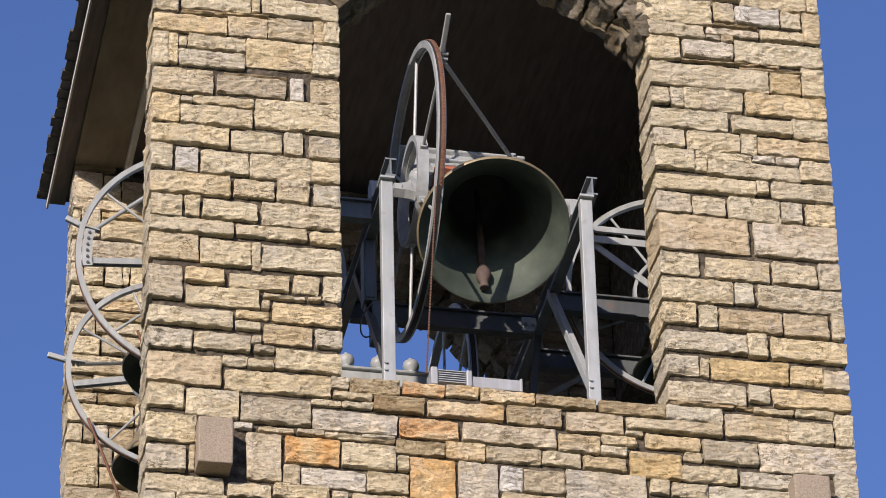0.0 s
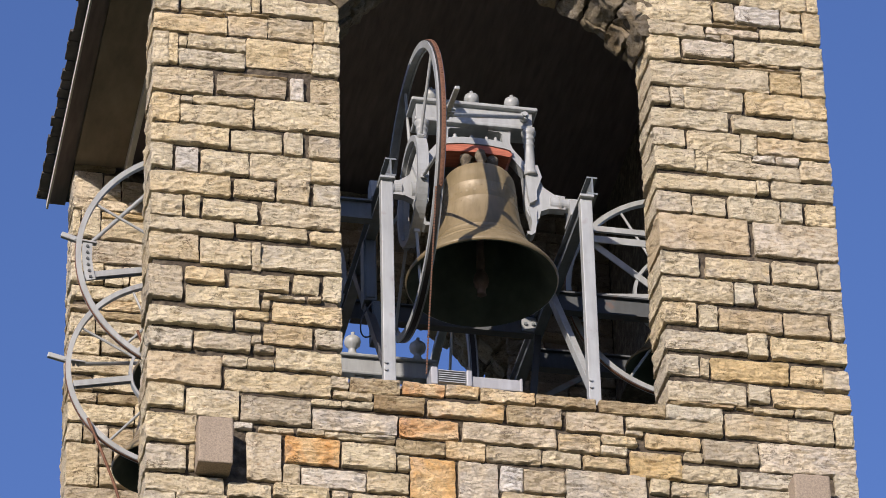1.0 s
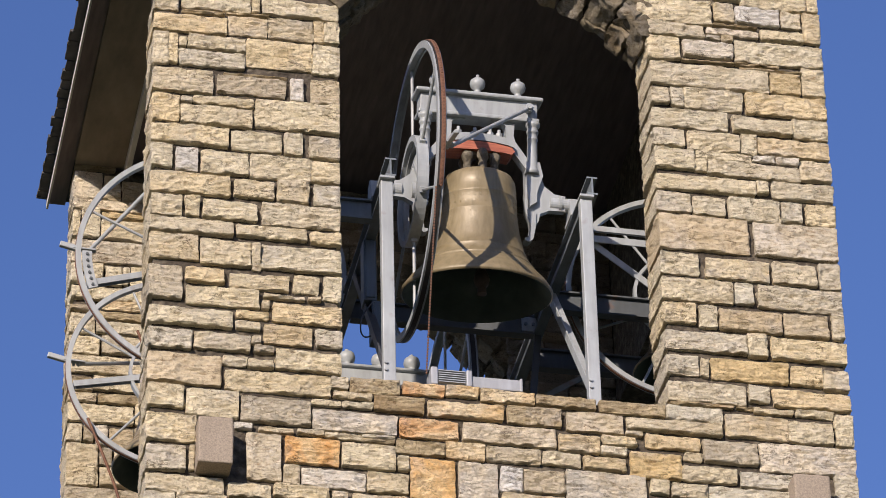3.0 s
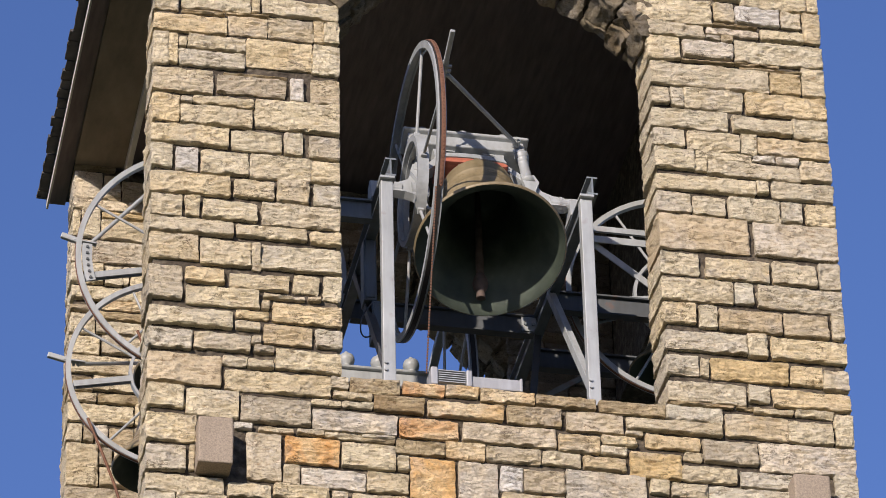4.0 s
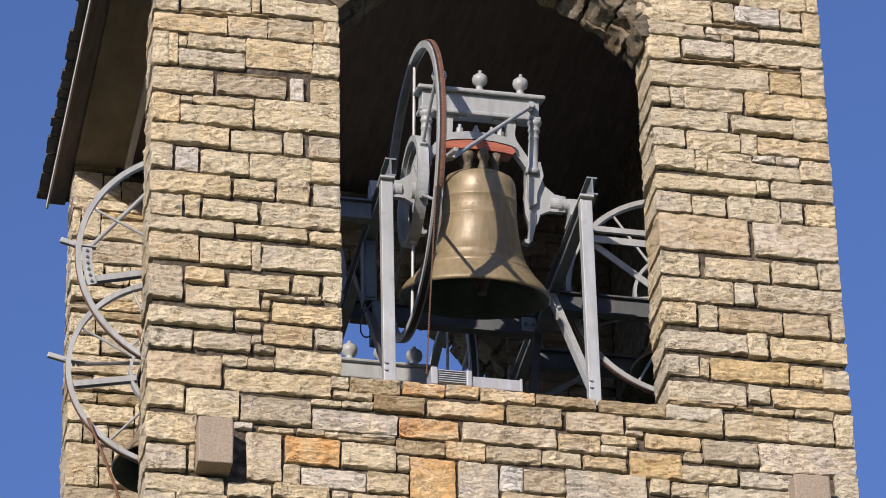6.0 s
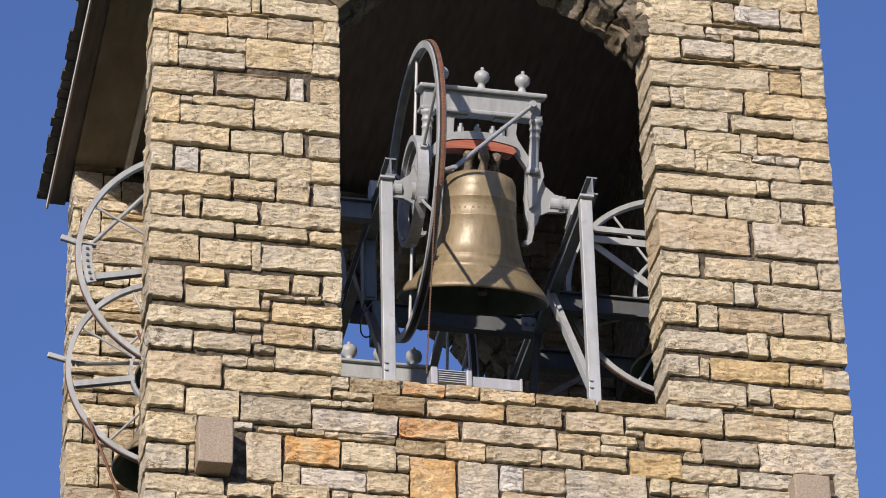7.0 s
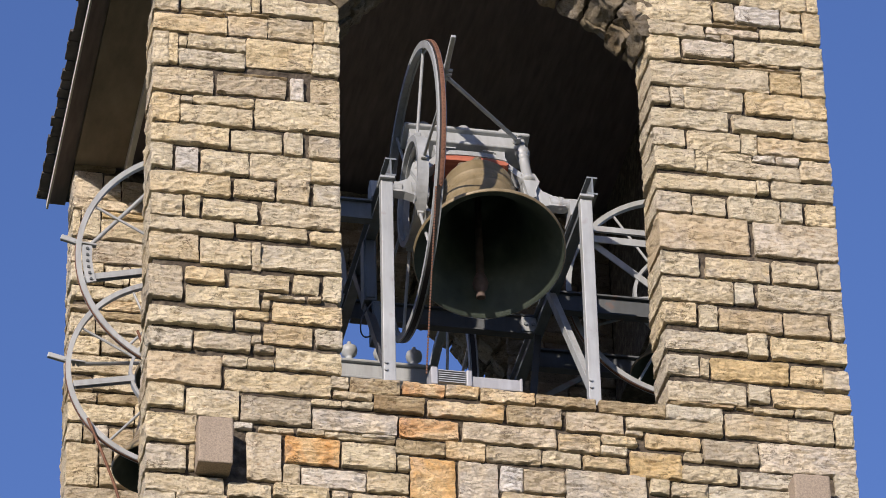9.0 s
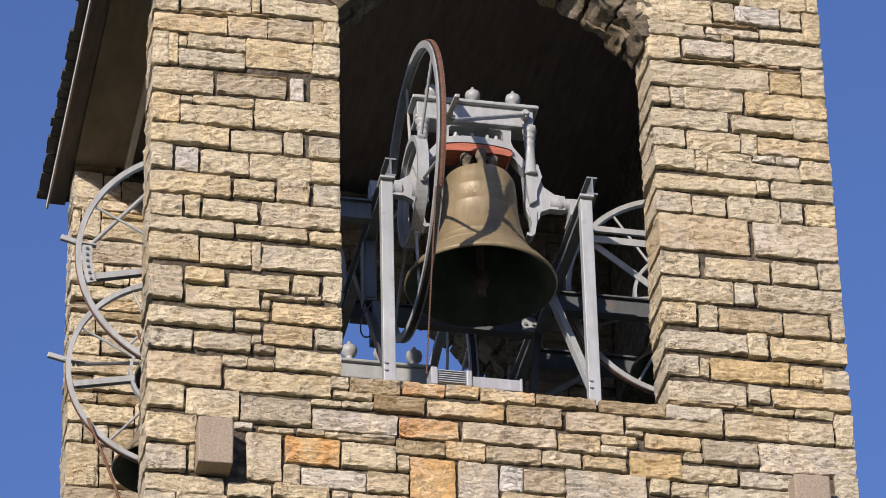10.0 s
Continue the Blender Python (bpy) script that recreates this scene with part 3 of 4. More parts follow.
def lever(b, wheel_x, r, ang, length, to=None, splice=True):
    """The pointed lever on the rim, and the stay from there to the yoke beam. ang: degrees from the top, towards the back."""
    a = radians(ang)
    u, t = Vector((0, math.sin(a), math.cos(a))), Vector((0, math.cos(a), -math.sin(a)))
    c = Vector((wheel_x, 0, 0))
    bm = bmesh.new()
    bar(bm, c + u * (r - 0.16) + t * 0.0, c + u * (r + 0.02), 0.05, 0.014, 0.003, t)
    bar(bm, c + u * (r - 0.02), c + u * (r + length) - t * 0.03, 0.04, 0.03 if length > 0.2 else 0.045, 0.008, t)
    for k in range(3):
        p = c + u * (r - 0.11 + 0.04 * k)
        rod(bm, p, p + Vector((0.05, 0, 0)), 0.014, 6)
    part("lever", bm, M_PAINT, b, "pointed iron lever on the wheel rim")
    if splice:
        bm = bmesh.new()
        hoop(bm, r - 0.125, r - 0.05, wheel_x - 0.045, wheel_x - 0.030, 14, (0, 0, 0), (ang + 2, ang + 22))
        plate_ob = part("rim_plate", bm, M_PAINT, b, "riveted splice plate on the rim")
        for k in range(6):
            q = radians(ang + 4 + 3.3 * k)
            p = Vector((wheel_x - 0.045, (r - 0.088) * math.sin(q), (r - 0.088) * math.cos(q)))
            bm = bmesh.new()
            rod(bm, p, p - Vector((0.012, 0, 0)), 0.012, 8)
            part("rivet", bm, M_PAINT_SHADE_RIVET, plate_ob)
    if to is not None:
        bm = bmesh.new()
        rod(bm, c + u * (r - 0.1) + Vector((0.03, 0, 0)), Vector(to), 0.017, 10)
        part("stay", bm, M_PAINT, b, "thin iron stay from the rim to the yoke")
        face = Vector((0, -1 if to[1] < 0 else 1, 0))
        bm = bmesh.new()
        rod(bm, Vector(to) - face * 0.02, Vector(to) + face * 0.03, 0.034, 12)
        rod(bm, Vector(to) + face * 0.03, Vector(to) + face * 0.05, 0.022, 6)
        part("eye_bolt", bm, M_PAINT, b)


def bearing(x, y, z, rz):
    g = thing("bearing_block", "grey cast-iron bearing block with bolts on the girder", "bearing", pose(x, y, z, 0, 0, rz), "bell bearings")
    bm = bmesh.new()
    box(bm, -0.05, 0.05, -0.11, 0.11, 0.0, 0.035, 0.006)
    plate(bm, [(-0.085, 0.03), (0.085, 0.03), (0.075, 0.13), (0.05, 0.19), (0.0, 0.215), (-0.05, 0.19), (-0.075, 0.13)], -0.045, 0.045, Matrix.Rotation(radians(90), 4, "Z"))
    part("housing", bm, M_PAINT, g)
    for dy in (-0.09, 0.09):
        bm = bmesh.new()
        rod(bm, (0, dy, 0.03), (0, dy, 0.075), 0.014, 8)
        part("bolt", bm, M_PAINT, g)


FRONT_AT = pose(MID, AY, 21.075)
bell_front = bell_set("bronze bell swinging in its grey iron yoke in the front opening", 1.0, 1.160, -0.510, FRONT_AT, 0.066, tread=M_GREASE)
lever(bell_front, -0.455, 1.160, -93, 0.30, (0.360, -0.110, 0.740), False)
BACK_AT = pose(0.34, 4.38, AX, 0, 0, 180)
bell_back = bell_set("bronze bell swinging in its grey iron yoke in the rear opening", 0.87, 1.20, -0.56, BACK_AT, 0.07, tread=M_GREASE, knob=1.35)
SPOKES = [(64, 66), (142, 144), (25, 27), (182, 184), (222, 224), (262, 264), (302, 304), (343, 345)]   # rim and hub ends, degrees
LEFT_A_AT = pose(-1.438, 2.56, AX, 0, 0, 90)
bell_left_a = bell_set("bronze bell with a large wheel jutting from the open side", 0.88, 1.070, -0.56, LEFT_A_AT, 0.052, True, 103.5, spokes=SPOKES)
LEFT_B_AT = pose(-1.486, 4.10, AX, 0, 0, 90)
bell_left_b = bell_set("bronze bell at rest with a wheel jutting from the open side", 0.77, 0.899, -0.46, LEFT_B_AT, 0.052, True, 102.0, spokes=SPOKES)
RIGHT_AT = pose(2.33, 2.14, AX, 0, 0, 90)
bell_right = bell_set("bronze bell with a large wheel in the shaded open side", 0.66, 0.955, -0.26, RIGHT_AT, 0.052, True, -80.0, spokes=[(a - 28, b - 28) for a, b in SPOKES])
lever(bell_left_a, -0.56, 1.070, 85, 0.125, (-0.53, 0.21, 1.02))
lever(bell_left_b, -0.46, 0.899, 86.6, 0.15, (0.27, 0.08, 0.57), False)
for x in (-0.36, 1.19):
    for y in (AY, 4.38):
        bearing(x, y, TOP, 0)
for x, ys in ((-1.438, (2.02, 3.12)), (-1.486, (3.62, 4.62)), (2.33, (1.72, 2.56))):
    for y in ys:
        bearing(x, y, TOP, 90)


# ---- motion ----
def motions():
    def swing(t):
        return 38.0 * math.exp(-0.0523 * t) * math.cos(2 * math.pi * t / 4.4687 + 0.1083)

    times = [0.2 * i for i in range(51)]
    walk(bell_front, [(t, FRONT_AT @ pose(0, 0, 0, -swing(t))) for t in times])

    def hang(b, rows, s):
        clap = [c for c in b.children if c.name.startswith("clapper")][0]
        walk(clap, [(t, pose(0, 0, 0.10 * s, max(-27, min(28, a * 0.97)))) for t, a in rows])

    hang(bell_front, [(t, swing(t)) for t in times], 1.0)
    back = [(0, 9.5), (0.4, -0.5), (0.8, -9), (1.2, -11.5), (1.6, -9.5), (2.0, -7), (2.4, -2.5), (2.7, 2.5), (3.2, 8.5), (3.8, 9.5), (4.4, 5),
            (5.0, 1), (5.6, -1), (6.8, 0.3), (8.0, 0), (10.0, 0)]
    walk(bell_back, [(t, BACK_AT @ pose(0, 0, 0, a)) for t, a in back])
    hang(bell_back, [(t, -a) for t, a in back], 0.87)
    left = [(0, 9), (0.5, 5), (1.0, 1.2), (1.7, -3), (2.5, -4.5), (3.2, -2), (3.8, 0.5), (4.5, 1.2), (5.0, -0.5), (5.5, -1.7), (6.3, -0.8), (7.0, 0), (8.0, 0), (10.0, 0)]
    walk(bell_left_a, [(t, LEFT_A_AT @ pose(0, 0, 0, a)) for t, a in left])
    hang(bell_left_a, [(t, -a) for t, a in left], 0.88)
    right = [(0, -2), (0.8, 5), (1.6, 0), (2.2, -5), (2.7, -4), (3.8, 2), (4.4, -1), (5.0, -1.5), (5.6, 0), (7.0, 0), (10.0, 0)]
    walk(bell_right, [(t, RIGHT_AT @ pose(0, 0, 0, a)) for t, a in right])
    hang(bell_right, [(t, -a) for t, a in right], 0.66)
    walk(bell_left_b, [(0, LEFT_B_AT), (10, LEFT_B_AT)])


# ---- small things in the opening and on the wall ----
def wall_block(x0, x1, z0, z1):
    g = thing("projecting_block", "brown-grey concrete block jutting from the stone wall", "block", group="blocks in the wall")
    bm = bmesh.new()
    box(bm, x0, x1, -0.15, 0.10, z0, z1, 0.012)
    bmesh.ops.subdivide_edges(bm, edges=bm.edges[:], cuts=3, use_grid_fill=True)
    for v in bm.verts:
        v.co += Vector(noise.noise_vector(v.co * 8.0)) * 0.006
    part("body", bm, M_BLOCK, g)


wall_block(-1.827, -1.578, 17.962, 18.336)
wall_block(2.52, 2.79, 17.90, 18.27)

# geared motor on the sill
motor = thing("electric_motor", "light grey ribbed electric motor lying on the stone sill", "motor")
bm = bmesh.new()
box(bm, -0.105, -0.055, 0.06, 0.24, 18.86, 19.01, 0.008)
part("gear_case", bm, M_PLASTIC, motor)
bm = bmesh.new()
box(bm, -0.055, 0.155, 0.09, 0.21, 18.87, 18.985, 0.01)
part("stator", bm, M_PLASTIC, motor)
for k in range(6):
    z = 18.885 + k * 0.019
    bm = bmesh.new()
    box(bm, -0.05, 0.15, 0.06, 0.24, z, z + 0.007)
    part("cooling_fin", bm, M_PLASTIC, motor)
bm = bmesh.new()
box(bm, 0.155, 0.20, 0.055, 0.245, 18.86, 19.0, 0.01)
part("end_flange", bm, M_PLASTIC, motor)
bm = bmesh.new()
box(bm, 0.20, 0.565, 0.075, 0.225, 18.865, 18.965, 0.012)
box(bm, 0.555, 0.575, 0.07, 0.23, 18.862, 18.972, 0.004)
part("cover", bm, M_PLASTIC, motor, "long light grey sheet cover")

motor.location = (0.0, -0.035, 0.024)

# drive chain from the wheel to the motor
chain = thing("drive_chain", "thin rusty roller chain hanging from the bell wheel", "chain")
A, B = Vector((-0.095, -0.26, 20.42)), Vector((-0.125, 0.10, 19.02))
N = 64
WX, WR = MID - 0.510, 1.160 + 0.005
bm = bmesh.new()
hoop(bm, WR, WR + 0.006, WX - 0.006, WX + 0.026, 90, (0, AY, 21.075), (-122.0, 40.0))
part("wrapped_strip", bm, M_RUST, chain, "rusty strip of the chain lying on the rim")
link = bmesh.new()
box(link, -0.0065, 0.0065, -0.004, 0.004, -0.0085, 0.0085, 0.002)
link_me = mesh("link", link, M_RUST)
bm = bmesh.new()
rod(bm, A, B, 0.0035, 8)
part("pin_line", bm, M_GREASE, chain)
for k in range(104):
    a = radians(-122 + 1.5 * k)
    ob = new("link", link_me)
    ob.parent = chain
    ob.matrix_basis = Matrix.Translation((WX + 0.012, AY, 21.075)) @ Matrix.Rotation(-a, 4, "X") @ Matrix.Translation((0, 0, WR + 0.005)) @ Matrix.Rotation(radians(90), 4, "X")
for k in range(N):
    ob = new("link", link_me)
    ob.parent = chain
    ob.matrix_basis = Matrix.Translation(A.lerp(B, k / (N - 1))) @ (B - A).to_track_quat("Z", "Y").to_matrix().to_4x4()


def cable(name, label, pts, r, mat, category="cable"):
    cu = bpy.data.curves.new(name, "CURVE")
    cu.dimensions, cu.bevel_depth, cu.bevel_resolution = "3D", r, 3
    sp = cu.splines.new("NURBS")
    sp.points.add(len(pts) - 1)
    for p, q in zip(sp.points, pts):
        p.co = (*q, 1)
    sp.use_endpoint_u, sp.order_u = True, 3
    cu.materials.append(mat)
    return tagged(new(name, cu), label, category)


cable("power_cable", "thin black cable looping beside the steel post", [(-0.36, 0.95, 20.15), (-0.42, 0.95, 20.08), (-0.46, 0.95, 19.92), (-0.43, 0.95, 19.83), (-0.36, 0.95, 19.86), (-0.30, 0.95, 19.93)], 0.006, M_PAINT_DARK)
cable("pull_rope", "rusty wire rope running down from the side wheel", [(-2.02, 1.9, 20.34), (-1.90, 1.9, 20.0), (-1.78, 1.92, 19.55), (-1.74, 1.95, 19.0), (-1.74, 1.95, 17.2)], 0.012, M_RUST)
cable("pull_rope", "rusty wire rope running down from the side wheel", [(-2.20, 3.56, 20.55), (-2.06, 3.56, 20.2), (-1.92, 3.56, 19.8), (-1.80, 3.56, 19.2), (-1.78, 3.56, 17.2)], 0.012, M_RUST)

M_BOX = painted("blue_grey_paint", (0.085, 0.105, 0.12), (0.12, 0.145, 0.165), 0.5, 0.3)
# grey switch boxes on the girder behind the post
for x0, x1, z0, z1 in ((-0.415, -0.315, 20.20, 20.755), (-0.355, -0.285, 19.86, 20.20)):
    g = thing("switch_box", "dull grey steel switch box hung below the girder", "switch box", group="switch boxes")
    bm = bmesh.new()
    box(bm, x0, x1, 0.98, 1.12, z0, z1, 0.008)
    part("casing", bm, M_BOX, g)
    bm = bmesh.new()
    box(bm, x0 + 0.015, x1 - 0.015, 0.965, 0.979, z0 + 0.02, z1 - 0.02, 0.004)
    part("cover_plate", bm, M_BOX, g)
# splice plate on the end of the cross girder behind the bell
g = thing("splice_plate", "small pale steel plate bolted to the end of a cross girder", "plate")
bm = bmesh.new()
box(bm, 1.05, 1.17, 2.052, 2.068, TOP - 0.16, TOP - 0.03, 0.003)
part("plate", bm, M_PAINT, g)
for dx in (1.08, 1.14):
    bm = bmesh.new()
    rod(bm, (dx, 2.036, TOP - 0.10), (dx, 2.053, TOP - 0.10), 0.014, 6)
    part("bolt", bm, M_PAINT_DULL, g)
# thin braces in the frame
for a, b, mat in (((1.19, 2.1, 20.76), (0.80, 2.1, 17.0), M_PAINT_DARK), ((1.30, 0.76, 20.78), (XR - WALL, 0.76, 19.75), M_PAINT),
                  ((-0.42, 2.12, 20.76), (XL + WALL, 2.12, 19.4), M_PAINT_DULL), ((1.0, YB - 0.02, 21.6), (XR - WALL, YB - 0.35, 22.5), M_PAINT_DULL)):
    g = thing("diagonal_brace", "flat steel brace of the bell frame", "brace", group="frame braces")
    bm = bmesh.new()
    bar(bm, a, b, 0.012, 0.055, 0.003)
    part("flat_bar", bm, mat, g)


# ---- masonry ----
SORT = {"c": M_STONE, "d": M_STONE_DARK, "b": M_STONE, "r": M_STONE_RUST, "r2": M_STONE_MIX, "o": M_STONE_OCHRE, "y": M_STONE_YELLOW,
        "g": M_STONE_GREY, "g2": M_STONE_GREY, "p": M_STONE_PALE, "t": M_STONE_FLAT}


def stone_shape(w, h, depth, rng, proud=0.03, step=0.020, rings=1):
    """One hand-split block: w along x, h along z, its broken face at y = 0 towards -y, bedded and chipped; rings: steps of the rough sides back to depth."""
    nx, nz = max(5, min(40, round(w / step) + 2)), max(4, min(14, round(h / step) + 2))
    us = [0.0] + [0.006 / w + (1 - 0.012 / w) * i / (nx - 2) for i in range(nx - 1)] + [1.0]
    zs = [0.0] + [0.006 / h + (1 - 0.012 / h) * i / (nz - 2) for i in range(nz - 1)] + [1.0]
    ph = [rng.uniform(0, 50) for _ in range(3)]
    tilt_x, tilt_z = rng.uniform(-0.012, 0.012), rng.uniform(-0.010, 0.014)
    bulge = rng.uniform(0.45, 1.0) * proud
    rough = 0.45 + 0.55 * min(1.0, proud / 0.020)
    wob = [rng.uniform(-0.007, 0.007) for _ in range(8)]
    vs, fs = [], []
    for k in range(nz + 1):
        for i in range(nx + 1):
            u, v = us[i], zs[k]
            p = Vector((u * w * 5 + ph[0], v * h * 19 + ph[1], ph[2]))
            q = Vector((u * w * 16 + ph[1], v * h * 16 + ph[2], ph[0]))
            chip = 0.030 * max(0.0, noise.noise(q * 0.6) - 0.12)
            eu, ev = min(u, 1 - u) * w - chip, min(v, 1 - v) * h - chip
            edge = max(0.0, min(1.0, min(eu, ev) / 0.006))
            n = (noise.noise(p * 0.7) * 0.016 + (0.4 - abs(noise.noise(p * 1.6))) * 0.026 + noise.noise(p * 3.1) * 0.012 + noise.noise(q * 1.4) * 0.010) * rough
            y = -(bulge * (0.45 + 0.55 * edge) + n * (0.6 + 0.4 * edge) + tilt_x * (u - 0.5) * w * 2 + tilt_z * (v - 0.5) * 2)
            x = u * w + (wob[0] * (1 - v) + wob[1] * v + 0.007 * noise.noise(q * 1.3) if i == 0 else wob[2] * (1 - v) + wob[3] * v + 0.007 * noise.noise(q * 1.3) if i == nx else 0.0)
            z = v * h + (0.008 * noise.noise(q * 0.9) + 0.004 * noise.noise(q * 2.2) if k in (0, nz) else 0.0)
            if i in (0, nx) and k in (0, nz):
                x += 0.009 if i == 0 else -0.009
                z += 0.005 if k == 0 else -0.005
            vs.append((x, min(y, 0.012), z))
    row = nx + 1
    for k in range(nz):
        for i in range(nx):
            a = k * row + i
            fs.append((a, a + 1, a + 1 + row, a + row))
    rim = [i for i in range(row)] + [k * row + nx for k in range(1, nz + 1)] + [nz * row + i for i in range(nx - 1, -1, -1)] + [k * row for k in range(nz - 1, 0, -1)]
    last = rim
    for g in range(1, rings + 1):
        base, f = len(vs), g / rings
        for r in rim:
            x, y, z = vs[r]
            bump = 0.0
            if rings > 1:
                q = Vector((y + f * depth * 6 + ph[0], z * 17 + ph[1], x * 3))
                bump = 0.016 * noise.noise(q) + 0.010 * noise.noise(q * 2.7) - (0.012 if g == rings else 0.0)
            side = -1 if r % row == 0 else 1 if r % row == nx else 0
            vs.append((x + side * bump, y + (depth - y) * f, z))
        now = list(range(base, base + len(rim)))
        for j in range(len(rim)):
            q = (j + 1) % len(rim)
            fs.append((last[q], last[j], now[j], now[q]))
        last = now
    return vs, fs


def lay(wall, rows, y=0.0):
    """Lays blocks into the wall, each an object of its own; blocks at a corner run through the wall's thickness."""
    for x0, x1, z0, z1, sort in rows:
        rng = random.Random(int(x0 * 1000) * 7919 + int(z0 * 1000))
        corner = x0 <= XL + 0.001 or x1 >= XR - 0.001 or abs(x0 - OR) < 0.002 or abs(x1 - OL) < 0.002
        x0, x1, z0, z1 = x0, x1, z0 + 0.003, z1 - 0.003
        flat = sort in ("t", "g")
        vs, fs = stone_shape(x1 - x0, z1 - z0, WALL if corner else 0.10, rng, 0.012 if flat else 0.020, 0.020, 9 if corner else 1)
        me = bpy.data.meshes.new("stone")
        me.from_pydata(vs, [], fs)
        me.materials.append(SORT[sort])
        ob = new("stone", me)
        ob.parent = wall
        ob.location = (x0, y + 0.022, z0)


def courses(x0, x1, z0, z1, rng, low=0.10, high=0.19, long=(0.18, 0.62)):
    """Random coursing of a plain stretch: boxes of (x from, x to, z from, z to)."""
    z = z0
    while z < z1 - 0.03:
        h = min(rng.uniform(low, high), z1 - z)
        x = x0
        while x < x1 - 0.02:
            w = rng.uniform(*long)
            if x1 - x - w < 0.16:
                w = x1 - x
            yield x, x + w - 0.012, z, z + h - 0.013
            x += w
        z += h


def stuff_wall(name, parent, boxes, m, depth, label, step=0.09, mat=M_STONE_FAR):
    """A joined stretch of blocks for a wall that stays out of the near view."""
    vs, fs = [], []
    for x0, x1, z0, z1 in boxes:
        rng = random.Random(int(x0 * 1000) * 31 + int(z0 * 1000))
        a, f = stone_shape(x1 - x0, z1 - z0, depth, rng, 0.030, step)
        o = len(vs)
        vs += [tuple(m @ Vector((p[0] + x0, p[1], p[2] + z0))) for p in a]
        fs += [tuple(i + o for i in q) for q in f]
    me = bpy.data.meshes.new(name)
    me.from_pydata(vs, [], fs)
    me.materials.append(mat)
    ob = new(name, me)
    ob.parent = parent
    return tagged(ob, label, kind="stuff")



# ---- stones of the front wall: x from, x to, z from, z to, sort ----
# left pier
lay(front, [
    (-2.18, -1.997, 22.029, 22.179, "c"),
    (-1.971, -1.443, 22.065, 22.194, "c"),
    (-1.435, -1.37, 22.07, 22.216, "c"),
    (-1.356, -0.763, 22.072, 22.228, "c"),
    (-2.18, -1.62, 21.836, 21.996, "c"),
    (-1.611, -1.313, 21.852, 22.015, "c"),
    (-1.304, -0.965, 21.852, 22.036, "c"),
    (-0.957, -0.878, 21.846, 22.05, "c"),
    (-0.87, -0.763, 21.847, 22.051, "c"),
    (-2.18, -2.065, 21.52, 21.821, "c"),
    (-2.056, -1.996, 21.532, 21.817, "c"),
    (-1.988, -1.928, 21.693, 21.788, "c"),
])
lay(front, [
    (-1.92, -1.477, 21.693, 21.809, "c"),
    (-1.986, -1.485, 21.527, 21.672, "c"),
    (-1.468, -0.975, 21.568, 21.822, "c"),
    (-0.967, -0.763, 21.552, 21.823, "c"),
    (-2.18, -1.724, 21.274, 21.492, "c"),
    (-1.698, -1.17, 21.301, 21.458, "c"),
    (-1.136, -1.037, 21.274, 21.494, "p"),
    (-0.981, -0.763, 21.272, 21.501, "c"),
    (-2.18, -1.977, 21.003, 21.236, "c"),
    (-1.965, -1.88, 21.167, 21.24, "c"),
    (-1.871, -1.415, 21.185, 21.255, "c"),
    (-1.963, -1.423, 20.995, 21.166, "c"),
])
lay(front, [
    (-1.401, -0.763, 21.01, 21.266, "c"),
    (-2.18, -1.601, 20.798, 20.975, "c"),
    (-1.588, -1.209, 20.791, 20.964, "c"),
    (-1.188, -1.043, 20.785, 20.986, "c"),
    (-1.0, -0.763, 20.77, 20.979, "c"),
    (-2.18, -2.018, 20.577, 20.786, "c"),
    (-2.0, -1.828, 20.558, 20.765, "p"),
    (-1.81, -1.455, 20.557, 20.759, "c"),
    (-1.438, -0.984, 20.551, 20.756, "c"),
    (-0.98, -0.763, 20.556, 20.753, "c"),
    (-2.18, -1.59, 20.355, 20.54, "c"),
    (-1.56, -1.26, 20.368, 20.521, "c"),
])
lay(front, [
    (-1.239, -1.006, 20.355, 20.548, "c"),
    (-0.968, -0.763, 20.348, 20.531, "c"),
    (-2.18, -1.941, 20.154, 20.33, "c"),
    (-1.924, -1.811, 20.161, 20.327, "c"),
    (-1.794, -1.387, 20.154, 20.318, "c"),
    (-1.353, -0.763, 20.144, 20.329, "c"),
    (-2.18, -1.558, 20.0, 20.135, "c"),
    (-1.537, -1.02, 20.012, 20.125, "c"),
    (-0.991, -0.763, 20.001, 20.114, "c"),
    (-2.18, -1.82, 19.767, 19.98, "c"),
    (-1.803, -1.432, 19.744, 19.968, "c"),
    (-1.423, -1.361, 19.724, 19.963, "c"),
])
lay(front, [
    (-1.352, -0.763, 19.749, 19.969, "c"),
    (-2.18, -1.937, 19.415, 19.712, "c"),
    (-1.909, -1.627, 19.577, 19.713, "c"),
    (-1.906, -1.368, 19.387, 19.549, "c"),
    (-1.585, -1.147, 19.56, 19.691, "c"),
    (-1.118, -0.926, 19.562, 19.708, "c"),
    (-0.897, -0.763, 19.516, 19.724, "c"),
    (-1.343, -1.031, 19.491, 19.53, "c"),
    (-1.014, -0.914, 19.497, 19.536, "c"),
    (-1.347, -1.293, 19.391, 19.464, "c"),
    (-2.18, -1.562, 19.2, 19.354, "c"),
    (-1.546, -1.301, 19.302, 19.365, "c"),
])
